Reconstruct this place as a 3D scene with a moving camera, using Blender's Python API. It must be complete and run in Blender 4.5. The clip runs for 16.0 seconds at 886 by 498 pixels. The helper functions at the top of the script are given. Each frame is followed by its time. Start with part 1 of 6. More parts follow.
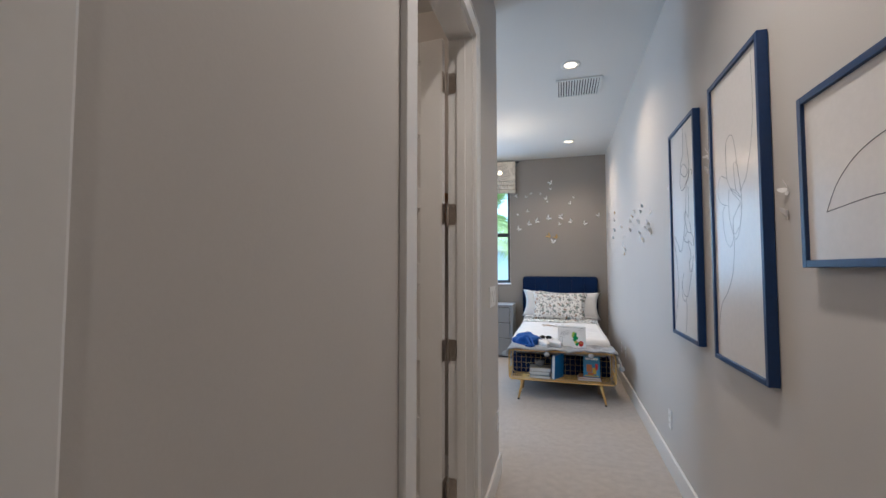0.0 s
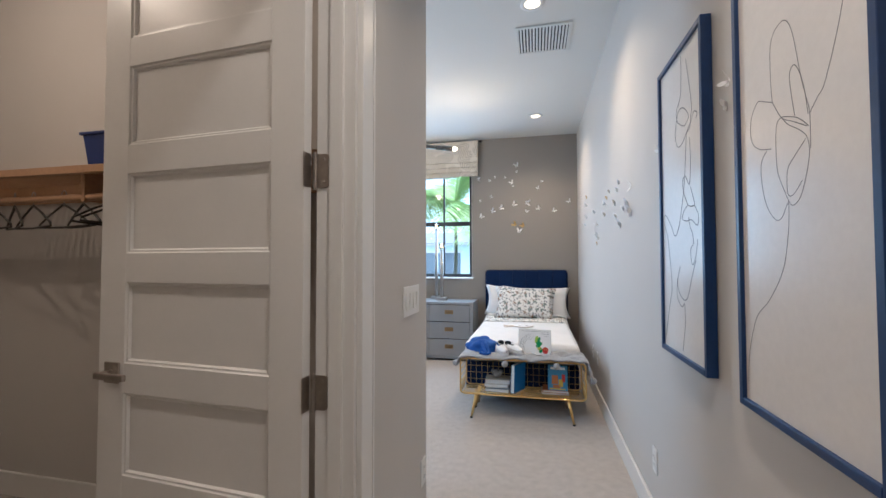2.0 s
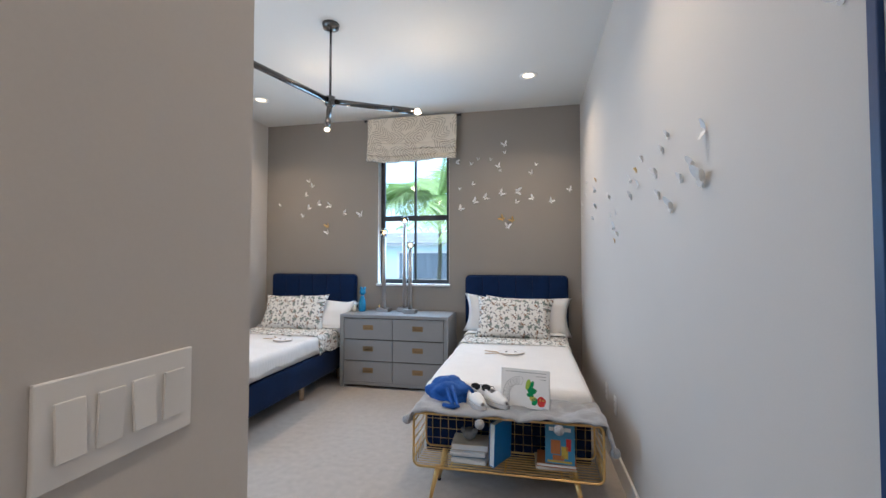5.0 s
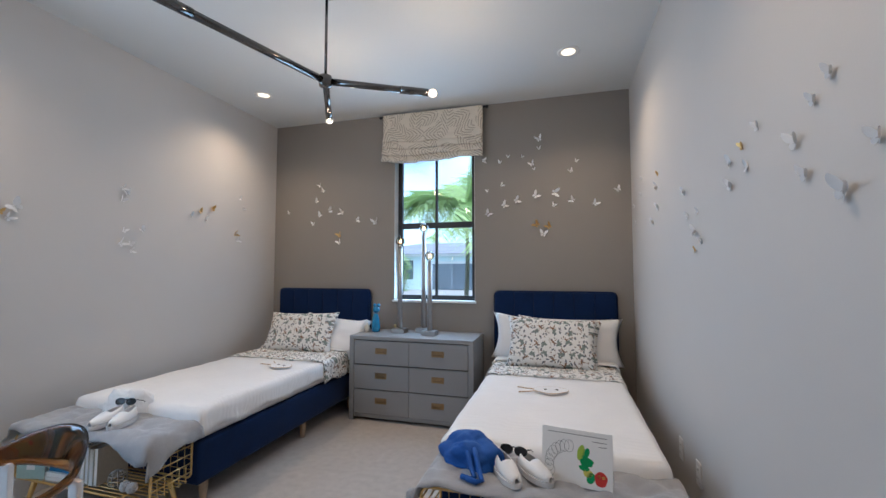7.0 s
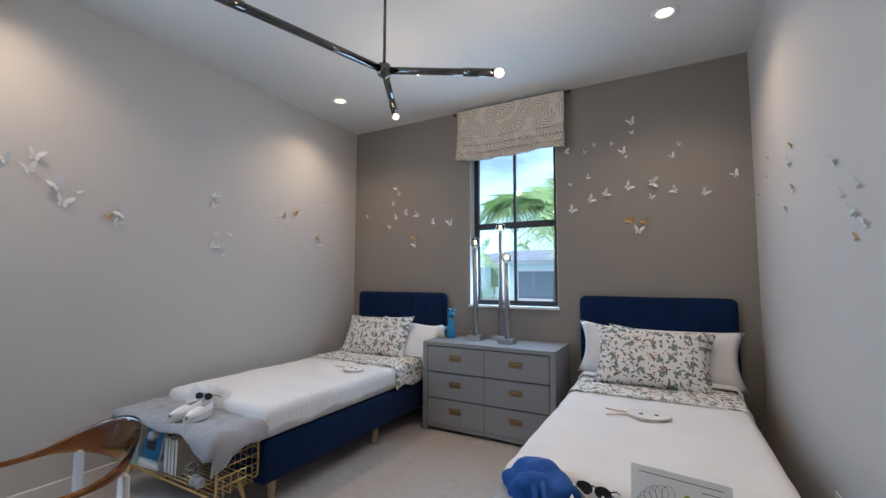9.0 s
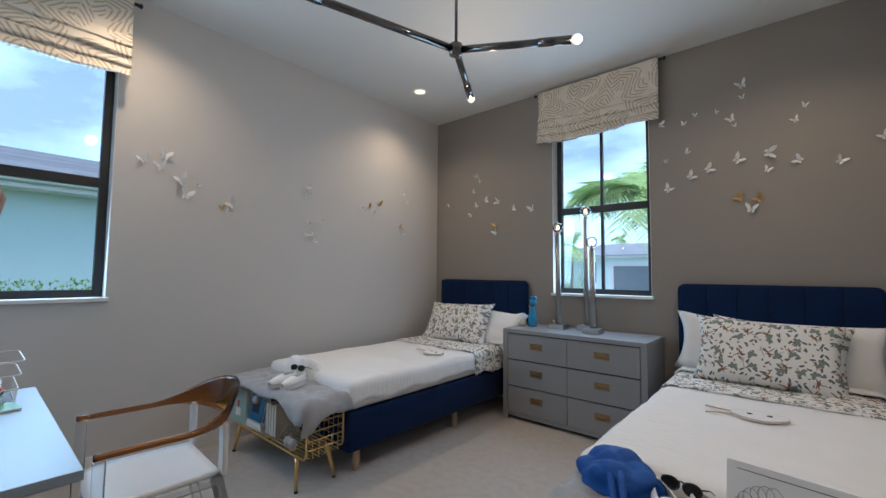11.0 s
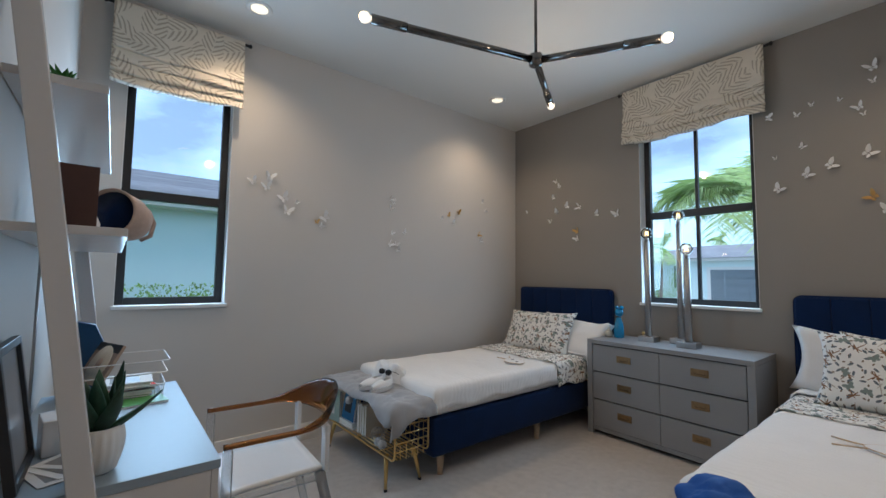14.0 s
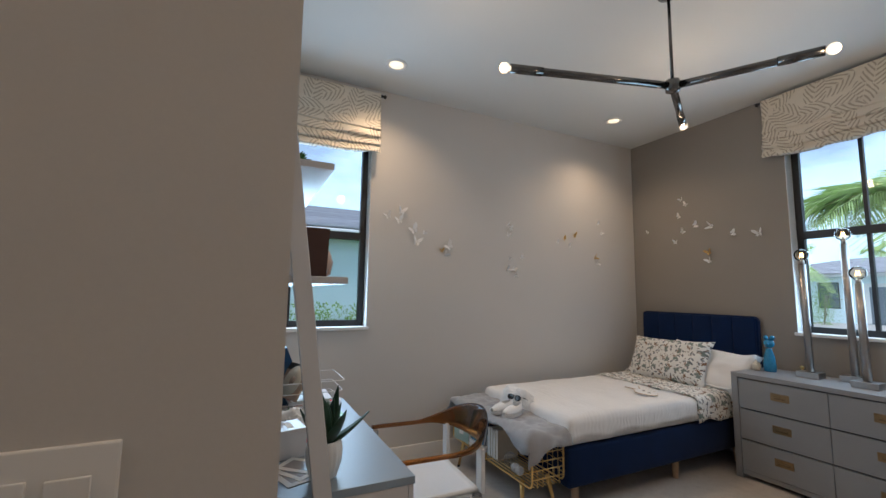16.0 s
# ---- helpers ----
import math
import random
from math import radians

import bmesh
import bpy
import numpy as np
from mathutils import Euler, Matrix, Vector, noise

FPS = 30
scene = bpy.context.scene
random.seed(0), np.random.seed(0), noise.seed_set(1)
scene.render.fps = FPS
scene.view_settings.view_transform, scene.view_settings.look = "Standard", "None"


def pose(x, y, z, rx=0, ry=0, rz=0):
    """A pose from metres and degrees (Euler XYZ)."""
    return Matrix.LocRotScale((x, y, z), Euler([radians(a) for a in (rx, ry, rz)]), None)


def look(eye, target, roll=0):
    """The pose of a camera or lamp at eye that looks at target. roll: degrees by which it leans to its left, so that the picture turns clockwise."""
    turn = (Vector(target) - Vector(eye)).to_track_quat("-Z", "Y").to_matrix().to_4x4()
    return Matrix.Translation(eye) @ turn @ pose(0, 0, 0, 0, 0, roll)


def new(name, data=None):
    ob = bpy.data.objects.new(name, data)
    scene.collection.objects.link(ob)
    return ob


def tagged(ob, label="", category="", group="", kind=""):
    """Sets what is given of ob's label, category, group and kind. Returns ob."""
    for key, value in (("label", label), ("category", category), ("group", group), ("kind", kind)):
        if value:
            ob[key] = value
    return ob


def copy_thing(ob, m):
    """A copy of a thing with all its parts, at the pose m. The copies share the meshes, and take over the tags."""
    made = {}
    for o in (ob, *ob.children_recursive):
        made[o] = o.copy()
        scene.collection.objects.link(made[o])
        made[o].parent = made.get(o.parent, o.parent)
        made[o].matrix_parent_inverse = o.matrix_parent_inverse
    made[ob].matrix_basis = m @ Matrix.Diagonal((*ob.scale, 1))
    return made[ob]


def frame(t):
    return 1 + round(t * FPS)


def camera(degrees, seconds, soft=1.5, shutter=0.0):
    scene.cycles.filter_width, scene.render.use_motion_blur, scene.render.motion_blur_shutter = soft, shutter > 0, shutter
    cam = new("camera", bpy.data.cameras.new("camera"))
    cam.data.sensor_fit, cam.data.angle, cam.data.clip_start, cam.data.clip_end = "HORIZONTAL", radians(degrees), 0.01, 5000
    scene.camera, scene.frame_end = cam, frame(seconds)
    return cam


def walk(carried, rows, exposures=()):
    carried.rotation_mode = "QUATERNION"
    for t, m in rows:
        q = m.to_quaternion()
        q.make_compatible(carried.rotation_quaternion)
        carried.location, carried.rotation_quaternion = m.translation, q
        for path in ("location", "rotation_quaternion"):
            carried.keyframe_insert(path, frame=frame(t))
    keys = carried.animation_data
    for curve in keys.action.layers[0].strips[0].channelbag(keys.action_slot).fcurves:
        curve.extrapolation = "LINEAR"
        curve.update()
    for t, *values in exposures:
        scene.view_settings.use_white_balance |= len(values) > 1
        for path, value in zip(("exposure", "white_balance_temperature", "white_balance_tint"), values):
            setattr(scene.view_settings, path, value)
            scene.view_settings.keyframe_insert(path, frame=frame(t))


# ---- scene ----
cam = camera(94.3, 16.0)

PATH = [
    (0, (-0.674, -6.627, 1.316), (-1.223, -4.706, 1.41), -0.0),
    (0.5, (-0.655, -6.422, 1.321), (-1.168, -4.491, 1.409), -0.1),
    (1, (-0.632, -6.236, 1.312), (-1.112, -4.296, 1.391), -0.1),
    (1.5, (-0.595, -6.028, 1.302), (-1.051, -4.082, 1.371), -0.0),
    (2, (-0.564, -5.823, 1.309), (-1.002, -3.872, 1.369), -0.1),
    (2.5, (-0.561, -5.624, 1.302), (-0.982, -3.669, 1.355), -0.1),
    (3, (-0.559, -5.419, 1.31), (-0.969, -3.462, 1.356), 0.1),
    (3.5, (-0.555, -5.209, 1.332), (-0.961, -3.252, 1.378), -0.0),
    (4, (-0.546, -5.005, 1.338), (-0.95, -3.047, 1.386), -0.0),
    (6.5, (-0.599, -4.147, 1.356), (-1.083, -2.209, 1.453), -0.0),
    (7, (-0.625, -4.018, 1.369), (-1.175, -2.098, 1.48), -0.0),
    (7.5, (-0.63, -3.921, 1.362), (-1.263, -2.028, 1.486), 0.0),
    (8, (-0.617, -3.83, 1.348), (-1.35, -1.975, 1.485), 0.1),
    (8.5, (-0.607, -3.766, 1.344), (-1.448, -1.957, 1.487), 0.1),
    (9, (-0.585, -3.728, 1.321), (-1.54, -1.977, 1.471), 0.2),
    (11.5, (-0.531, -3.649, 1.236), (-1.891, -2.186, 1.35), 0.6),
    (12, (-0.526, -3.654, 1.237), (-1.926, -2.229, 1.343), 0.6),
    (12.5, (-0.528, -3.658, 1.251), (-1.965, -2.27, 1.355), 0.6),
    (13, (-0.53, -3.663, 1.264), (-2.004, -2.316, 1.372), 0.7),
    (13.5, (-0.533, -3.68, 1.275), (-2.046, -2.378, 1.395), 0.7),
    (14, (-0.533, -3.707, 1.281), (-2.092, -2.461, 1.419), 0.7),
    (14.5, (-0.535, -3.745, 1.301), (-2.148, -2.572, 1.454), 0.7),
    (15, (-0.542, -3.795, 1.311), (-2.211, -2.707, 1.486), 0.7),
    (15.5, (-0.557, -3.879, 1.327), (-2.286, -2.892, 1.523), 0.8),
    (16, (-0.565, -3.983, 1.351), (-2.354, -3.115, 1.564), 0.8),
]
EXPOSURE = [(0, 0.46, 5150, 10), (2, 0.66, 5200, 10), (4, 0.57, 5300, 10), (7, 0.05, 5280, 12), (9, -0.09, 5300, 12), (11.5, -0.31, 5350, 9), (14, -0.41, 5420, 9), (15, -0.40, 5560, 10), (16, -0.36, 5850, 12)]
walk(cam, [(t, look(eye, target, roll)) for t, eye, target, roll in PATH], EXPOSURE)

# ---- light ----
world = bpy.data.worlds.new("world")
scene.world = world
world.use_nodes = True
wn, wl = world.node_tree.nodes, world.node_tree.links
wn.clear()
w_out = wn.new("ShaderNodeOutputWorld")
w_bg = wn.new("ShaderNodeBackground")
w_sky = wn.new("ShaderNodeTexSky")
w_sky.sky_type = "NISHITA"
w_sky.sun_disc = False
w_sky.sun_elevation = radians(58)
w_sky.sun_rotation = radians(200)
w_co = wn.new("ShaderNodeTexCoord")
w_map = wn.new("ShaderNodeMapping")
w_map.inputs["Scale"].default_value = (1.0, 1.0, 2.6)
w_noise = wn.new("ShaderNodeTexNoise")
w_noise.inputs["Scale"].default_value = 2.3
w_noise.inputs["Detail"].default_value = 7
w_noise.inputs["Roughness"].default_value = 0.55
w_ramp = wn.new("ShaderNodeValToRGB")
w_ramp.color_ramp.elements[0].color = (0.26, 0.26, 0.26, 1)
w_ramp.color_ramp.elements[0].position = 0.40
w_ramp.color_ramp.elements[1].position = 0.62
w_mix = wn.new("ShaderNodeMixRGB")
w_mix.inputs["Color2"].default_value = (9.6, 13.0, 15.6, 1)
wl.new(w_co.outputs["Generated"], w_map.inputs["Vector"])
wl.new(w_map.outputs["Vector"], w_noise.inputs["Vector"])
wl.new(w_noise.outputs["Fac"], w_ramp.inputs["Fac"])
wl.new(w_ramp.outputs["Color"], w_mix.inputs["Fac"])
wl.new(w_sky.outputs["Color"], w_mix.inputs["Color1"])
wl.new(w_mix.outputs["Color"], w_bg.inputs["Color"])
w_bg.inputs["Strength"].default_value = 0.15
wl.new(w_bg.outputs["Background"], w_out.inputs["Surface"])


def lamp(name, kind, energy, colour, m, **settings):
    data = bpy.data.lights.new(name, kind)
    data.energy, data.color = energy, colour
    for key, value in settings.items():
        if key == "size":
            data.size = value
        elif key == "radius":
            data.shadow_soft_size = value
        elif key == "cone":
            data.spot_size, data.spot_blend = radians(value), 0.9
        elif key == "angle":
            data.angle = radians(value)
        elif key == "sizes":
            data.shape, data.size, data.size_y = "RECTANGLE", value[0], value[1]
    ob = new(name, data)
    ob.matrix_world = m
    return ob


WARM = (1.0, 0.69, 0.40)
lamp("sun", "SUN", 2.8, (1, 0.96, 0.90), look((0, 0, 30), (-9, 9, 0)), angle=30)
# daylight in the two window openings
lamp("window_light", "AREA", 18, (0.58, 0.82, 1.0), look((-1.875, 0.01, 1.75), (-1.875, -3, 1.35)), sizes=(0.8, 1.3))
lamp("window_light", "AREA", 20, (0.58, 0.82, 1.0), look((-3.805, -3.39, 1.75), (0, -3.385, 1.4)), sizes=(0.56, 1.3))
# four room downlights; the last two are unseen, added to brighten the hall
CANS = [(-3.32, -0.81), (-0.545, -0.82), (-0.57, -3.03), (-3.354, -3.04), (-0.55, -5.35), (-0.55, -7.2)]
for cx, cy in CANS:
    lamp("downlight", "SPOT", 47 if cy > -4 else 52 if cy > -6 else 22, WARM if cy > -4 else (1.0, 0.78, 0.56), pose(cx, cy, 3.03), cone=135, radius=0.05)
lamp("closet_light", "POINT", 15, (1.0, 0.72, 0.47), pose(-2.75, -5.2, 2.85), radius=0.025)

# ---- materials ----


def material(name, colour, rough=0.6, metal=0.0, vary=0.08, scale=8.0, bump=0.0, bump_scale=60.0, colour2=None, spread=0.0):
    """Principled paint with two scales of variation and fine relief."""
    mat = bpy.data.materials.new(name)
    mat.use_nodes = True
    n, l = mat.node_tree.nodes, mat.node_tree.links
    p = n["Principled BSDF"]
    p.inputs["Roughness"].default_value = rough
    p.inputs["Metallic"].default_value = metal
    co = n.new("ShaderNodeTexCoord")
    big = n.new("ShaderNodeTexNoise")
    big.inputs["Scale"].default_value = scale
    big.inputs["Detail"].default_value = 5
    fine = n.new("ShaderNodeTexNoise")
    fine.inputs["Scale"].default_value = bump_scale
    fine.inputs["Detail"].default_value = 4
    l.new(co.outputs["Object"], big.inputs["Vector"])
    l.new(co.outputs["Object"], fine.inputs["Vector"])
    add = n.new("ShaderNodeMath")
    add.operation = "ADD"
    l.new(big.outputs["Fac"], add.inputs[0])
    l.new(fine.outputs["Fac"], add.inputs[1])
    half = n.new("ShaderNodeMath")
    half.operation = "MULTIPLY"
    half.inputs[1].default_value = 0.5
    l.new(add.outputs[0], half.inputs[0])
    ramp = n.new("ShaderNodeValToRGB")
    ramp.color_ramp.elements[0].position = 0.32
    ramp.color_ramp.elements[1].position = 0.68
    c2 = colour2 or [c * (1 + vary) for c in colour]
    c1 = colour if colour2 else [c * (1 - vary) for c in colour]
    ramp.color_ramp.elements[0].color = (*c1, 1)
    ramp.color_ramp.elements[1].color = (*[min(1, c) for c in c2], 1)
    l.new(half.outputs[0], ramp.inputs["Fac"])
    last = ramp.outputs["Color"]
    if spread:
        info = n.new("ShaderNodeObjectInfo")
        hsv = n.new("ShaderNodeHueSaturation")
        mr = n.new("ShaderNodeMapRange")
        mr.inputs["To Min"].default_value, mr.inputs["To Max"].default_value = 1 - spread, 1 + spread
        l.new(info.outputs["Random"], mr.inputs["Value"])
        l.new(mr.outputs["Result"], hsv.inputs["Value"])
        l.new(last, hsv.inputs["Color"])
        last = hsv.outputs["Color"]
    l.new(last, p.inputs["Base Color"])
    if bump:
        b = n.new("ShaderNodeBump")
        b.inputs["Strength"].default_value = bump
        b.inputs["Distance"].default_value = 0.004
        l.new(fine.outputs["Fac"], b.inputs["Height"])
        l.new(b.outputs["Normal"], p.inputs["Normal"])
    return mat


def shader(mat):
    return mat.node_tree.nodes["Principled BSDF"]


def soft(mat, sheen=0.3):
    shader(mat).inputs["Sheen Weight"].default_value = sheen
    shader(mat).inputs["Sheen Roughness"].default_value = 0.4
    return mat


def glowing(name, colour, strength):
    mat = bpy.data.materials.new(name)
    mat.use_nodes = True
    p = mat.node_tree.nodes["Principled BSDF"]
    p.inputs["Base Color"].default_value = (*colour, 1)
    p.inputs["Emission Color"].default_value = (*colour, 1)
    p.inputs["Emission Strength"].default_value = strength
    return mat


def clear_shell(name, tint):
    """Thin clear glass: seen straight through, with a sharp gloss."""
    mat = bpy.data.materials.new(name)
    mat.use_nodes = True
    n, l = mat.node_tree.nodes, mat.node_tree.links
    n.remove(n["Principled BSDF"])
    tr, gl, mx, lw = n.new("ShaderNodeBsdfTransparent"), n.new("ShaderNodeBsdfGlossy"), n.new("ShaderNodeMixShader"), n.new("ShaderNodeFresnel")
    tr.inputs["Color"].default_value = (*tint, 1)
    gl.inputs["Roughness"].default_value = 0.03
    lw.inputs["IOR"].default_value = 1.3
    l.new(lw.outputs[0], mx.inputs[0])
    l.new(tr.outputs[0], mx.inputs[1])
    l.new(gl.outputs[0], mx.inputs[2])
    l.new(mx.outputs[0], n["Material Output"].inputs["Surface"])
    return mat


def glassy(name, colour, rough=0.0, ior=1.45):
    mat = bpy.data.materials.new(name)
    mat.use_nodes = True
    p = mat.node_tree.nodes["Principled BSDF"]
    p.inputs["Base Color"].default_value = (*colour, 1)
    p.inputs["Roughness"].default_value = rough
    p.inputs["IOR"].default_value = ior
    p.inputs["Transmission Weight"].default_value = 1.0
    return mat


WALL = material("wall_paint", (0.555, 0.53, 0.50), 0.72, vary=0.02, scale=2.0, bump=0.04, bump_scale=180)
ACCENT = material("accent_paint", (0.265, 0.241, 0.216), 0.62, vary=0.03, scale=2.0, bump=0.05, bump_scale=180)
CEIL = material("ceiling_paint", (0.66, 0.66, 0.64), 0.85, vary=0.015, scale=2.0, bump=0.2, bump_scale=120)
TRIM = material("trim_paint", (0.74, 0.73, 0.71), 0.35, vary=0.015, scale=4)
CARPET = soft(material("carpet", (0.45, 0.415, 0.38), 0.95, vary=0.15, scale=20.0, bump=1.0, bump_scale=190), 0.25)
BLACK = material("black_frame", (0.018, 0.018, 0.02), 0.4, vary=0.1)
NAVY = soft(material("navy_velvet", (0.002, 0.0135, 0.056), 0.85, vary=0.25, scale=6, bump=0.3, bump_scale=300), 0.08)
LINEN = material("white_linen", (0.78, 0.77, 0.76), 0.9, vary=0.03, scale=5, bump=0.35, bump_scale=160)
shader(NAVY).inputs["Specular IOR Level"].default_value = 0.2
GREYPAINT = material("grey_lacquer", (0.27, 0.275, 0.285), 0.42, vary=0.04, scale=5, bump=0.05, bump_scale=200)
BRASS = material("brass", (0.72, 0.50, 0.20), 0.3, 1.0, vary=0.1, scale=12)
STEEL = material("brushed_nickel", (0.42, 0.40, 0.385), 0.33, 1.0, vary=0.06, scale=20)
OAK = material("pale_oak", (0.55, 0.40, 0.26), 0.5, vary=0.12, scale=14, bump=0.2, bump_scale=90)
GLASS = glassy("window_glass", (1, 1, 1))
WHITE = material("white_lacquer", (0.60, 0.59, 0.59), 0.25, vary=0.015, scale=4)

# ---- building helpers ----


def box(bm, x0, x1, y0, y1, z0, z1, m=None):
    vs = [bm.verts.new((x, y, z)) for x in (x0, x1) for y in (y0, y1) for z in (z0, z1)]
    for f in ((0, 1, 3, 2), (4, 6, 7, 5), (0, 4, 5, 1), (2, 3, 7, 6), (0, 2, 6, 4), (1, 5, 7, 3)):
        bm.faces.new([vs[i] for i in f])
    if m is not None:
        bmesh.ops.transform(bm, matrix=m, verts=vs)
    return vs


def bevel(bm, width, segments=2):
    bmesh.ops.bevel(bm, geom=list(bm.edges), offset=width, segments=segments, affect="EDGES", profile=0.5)


def mesh(name, bm, mat, smooth=False):
    bmesh.ops.recalc_face_normals(bm, faces=bm.faces)
    me = bpy.data.meshes.new(name)
    bm.to_mesh(me)
    bm.free()
    me.materials.append(mat)
    if smooth:
        me.shade_smooth()
    return me


def part(name, bm, mat, parent=None, label="", smooth=False):
    ob = new(name, mesh(name, bm, mat, smooth))
    if parent is not None:
        ob.parent = parent
    if label:
        ob["label"] = label
    return ob


def slab(name, mat, parent, x0, x1, y0, y1, z0, z1, bev=0.0, label="", seg=2, m=None, smooth=False):
    bm = bmesh.new()
    box(bm, x0, x1, y0, y1, z0, z1)
    if bev:
        bevel(bm, bev, seg)
    if m is not None:
        bmesh.ops.transform(bm, matrix=m, verts=bm.verts)
    return part(name, bm, mat, parent, label, smooth or (bev > 0 and seg > 2))


def thing(name, m, label, category, group=""):
    ob = new(name)
    ob.empty_display_size = 0.05
    ob.matrix_world = m
    return tagged(ob, label, category, group)


def tube_into(bm, points, r, sides=8, closed=False, r_end=None):
    """A round bar along points."""
    pts = [Vector(p) for p in points]
    n = len(pts)
    rings = []
    up = None
    for i, p in enumerate(pts):
        a = pts[i - 1] if (i > 0 or closed) else p
        b = pts[(i + 1) % n] if (i < n - 1 or closed) else p
        d = (b - a).normalized()
        if up is None:
            up = d.orthogonal().normalized()
        up = (up - d * up.dot(d)).normalized()
        side = d.cross(up)
        rad = r if r_end is None else r + (r_end - r) * i / (n - 1)
        rings.append([bm.verts.new(p + rad * (math.cos(k) * up + math.sin(k) * side)) for k in [2 * math.pi * j / sides for j in range(sides)]])
    for i in range(n if closed else n - 1):
        ra, rb = rings[i], rings[(i + 1) % n]
        for j in range(sides):
            bm.faces.new((ra[j], ra[(j + 1) % sides], rb[(j + 1) % sides], rb[j]))
    if not closed:
        bm.faces.new(rings[0][::-1])
        bm.faces.new(rings[-1])


def tube(name, mat, parent, points, r, sides=8, closed=False, r_end=None, label=""):
    bm = bmesh.new()
    tube_into(bm, points, r, sides, closed, r_end)
    return part(name, bm, mat, parent, label, True)


def lathe_into(bm, profile, sides=24, m=None):
    rings = []
    for r, z in profile:
        ring = [bm.verts.new((max(r, 1e-4) * math.cos(2 * math.pi * j / sides), max(r, 1e-4) * math.sin(2 * math.pi * j / sides), z)) for j in range(sides)]
        rings.append(ring)
    for a, b in zip(rings, rings[1:]):
        for j in range(sides):
            bm.faces.new((a[j], a[(j + 1) % sides], b[(j + 1) % sides], b[j]))
    bm.faces.new(rings[0][::-1])
    bm.faces.new(rings[-1])
    if m is not None:
        bmesh.ops.transform(bm, matrix=m, verts=[v for ring in rings for v in ring])


def lathe(name, mat, parent, profile, sides=24, m=None, label=""):
    bm = bmesh.new()
    lathe_into(bm, profile, sides, m)
    return part(name, bm, mat, parent, label, True)


def structure(ob, label="", category=""):
    return tagged(ob, label, category, "", "structure")


# ---- the room and the hall ----
H, W, YF, XH = 3.05, -3.795, -3.935, -1.07     # ceiling, left wall, front wall, hall wall
T = 0.12


def wall(name, mat, boxes, label):
    bm = bmesh.new()
    for b in boxes:
        box(bm, *b)
    return structure(part(name, bm, mat), label, "wall")


# openings
BX0, BX1, BZ0, BZ1 = -2.31, -1.445, 1.075, 2.84
LY0, LY1, LZ0, LZ1 = -3.70, -3.08, 1.075, 2.80
DY0, DY1, DZ = -5.56, -4.71, 2.45
YB = -8.2
wall("wall_north", ACCENT, [(W, BX0, 0, 0.22, 0, H), (BX1, 0, 0, 0.22, 0, H), (BX0, BX1, 0, 0.22, 0, BZ0), (BX0, BX1, 0, 0.22, BZ1, H)], "dark warm grey painted accent wall")
wall("wall_west", WALL, [(W - 0.22, W, YF - T, LY0, 0, H), (W - 0.22, W, LY1, 0.22, 0, H), (W - 0.22, W, LY0, LY1, 0, LZ0), (W - 0.22, W, LY0, LY1, LZ1, H)], "light warm grey painted wall with a window")
wall("wall_east", WALL, [(0, T, YB, 0.22, 0, H)], "long light warm grey painted wall")
wall("wall_south", WALL, [(W, XH - T, YF - T, YF, 0, H)], "light grey painted wall behind the desk")
wall("wall_hall", WALL, [(XH - T, XH, DY1, YF, 0, H), (XH - T, XH, YB, DY0, 0, H), (XH - T, XH, DY0, DY1, DZ, H)], "light warm grey hall wall with a closet doorway")
wall("wall_hall_end", WALL, [(XH, 0, YB - T, YB, 0, H)], "plain painted wall closing the hall")
wall("wall_closet", WALL, [(-3.66 - T, -3.66, -6.6, YF - T, 0, H), (-3.66, XH - T, -6.6 - T, -6.6, 0, H)], "plain painted closet wall")
bm = bmesh.new(); box(bm, W - 0.22, T, YB - T, 0.22, -0.1, 0)
structure(part("floor", bm, CARPET), "light greige cut-pile carpet", "floor")
bm = bmesh.new(); box(bm, W - 0.22, T, YB - T, 0.22, H, H + 0.1)
structure(part("ceiling", bm, CEIL), "smooth off-white painted ceiling", "ceiling")


def skirting(x0, x1, y0, y1):
    bm = bmesh.new()
    box(bm, x0, x1, y0, y1, 0.0, 0.13)
    bevel(bm, 0.004, 1)
    structure(part("baseboard", bm, TRIM), "white painted baseboard", "baseboard")


skirting(-0.016, 0, YB, -0.018)
skirting(W + 0.018, -0.018, -0.016, 0)
skirting(W, W + 0.016, YF + 0.018, 0)
skirting(W + 0.018, XH + 0.016, YF, YF + 0.016)
skirting(XH, XH + 0.016, DY1 + 0.10, YF)
skirting(XH, XH + 0.016, -6.392, DY0 - 0.10)
skirting(-3.66, XH - T, YF - T - 0.016, YF - T)
skirting(-3.66, -3.644, -6.6, YF - T - 0.018)

# ---- windows, doors, trim ----


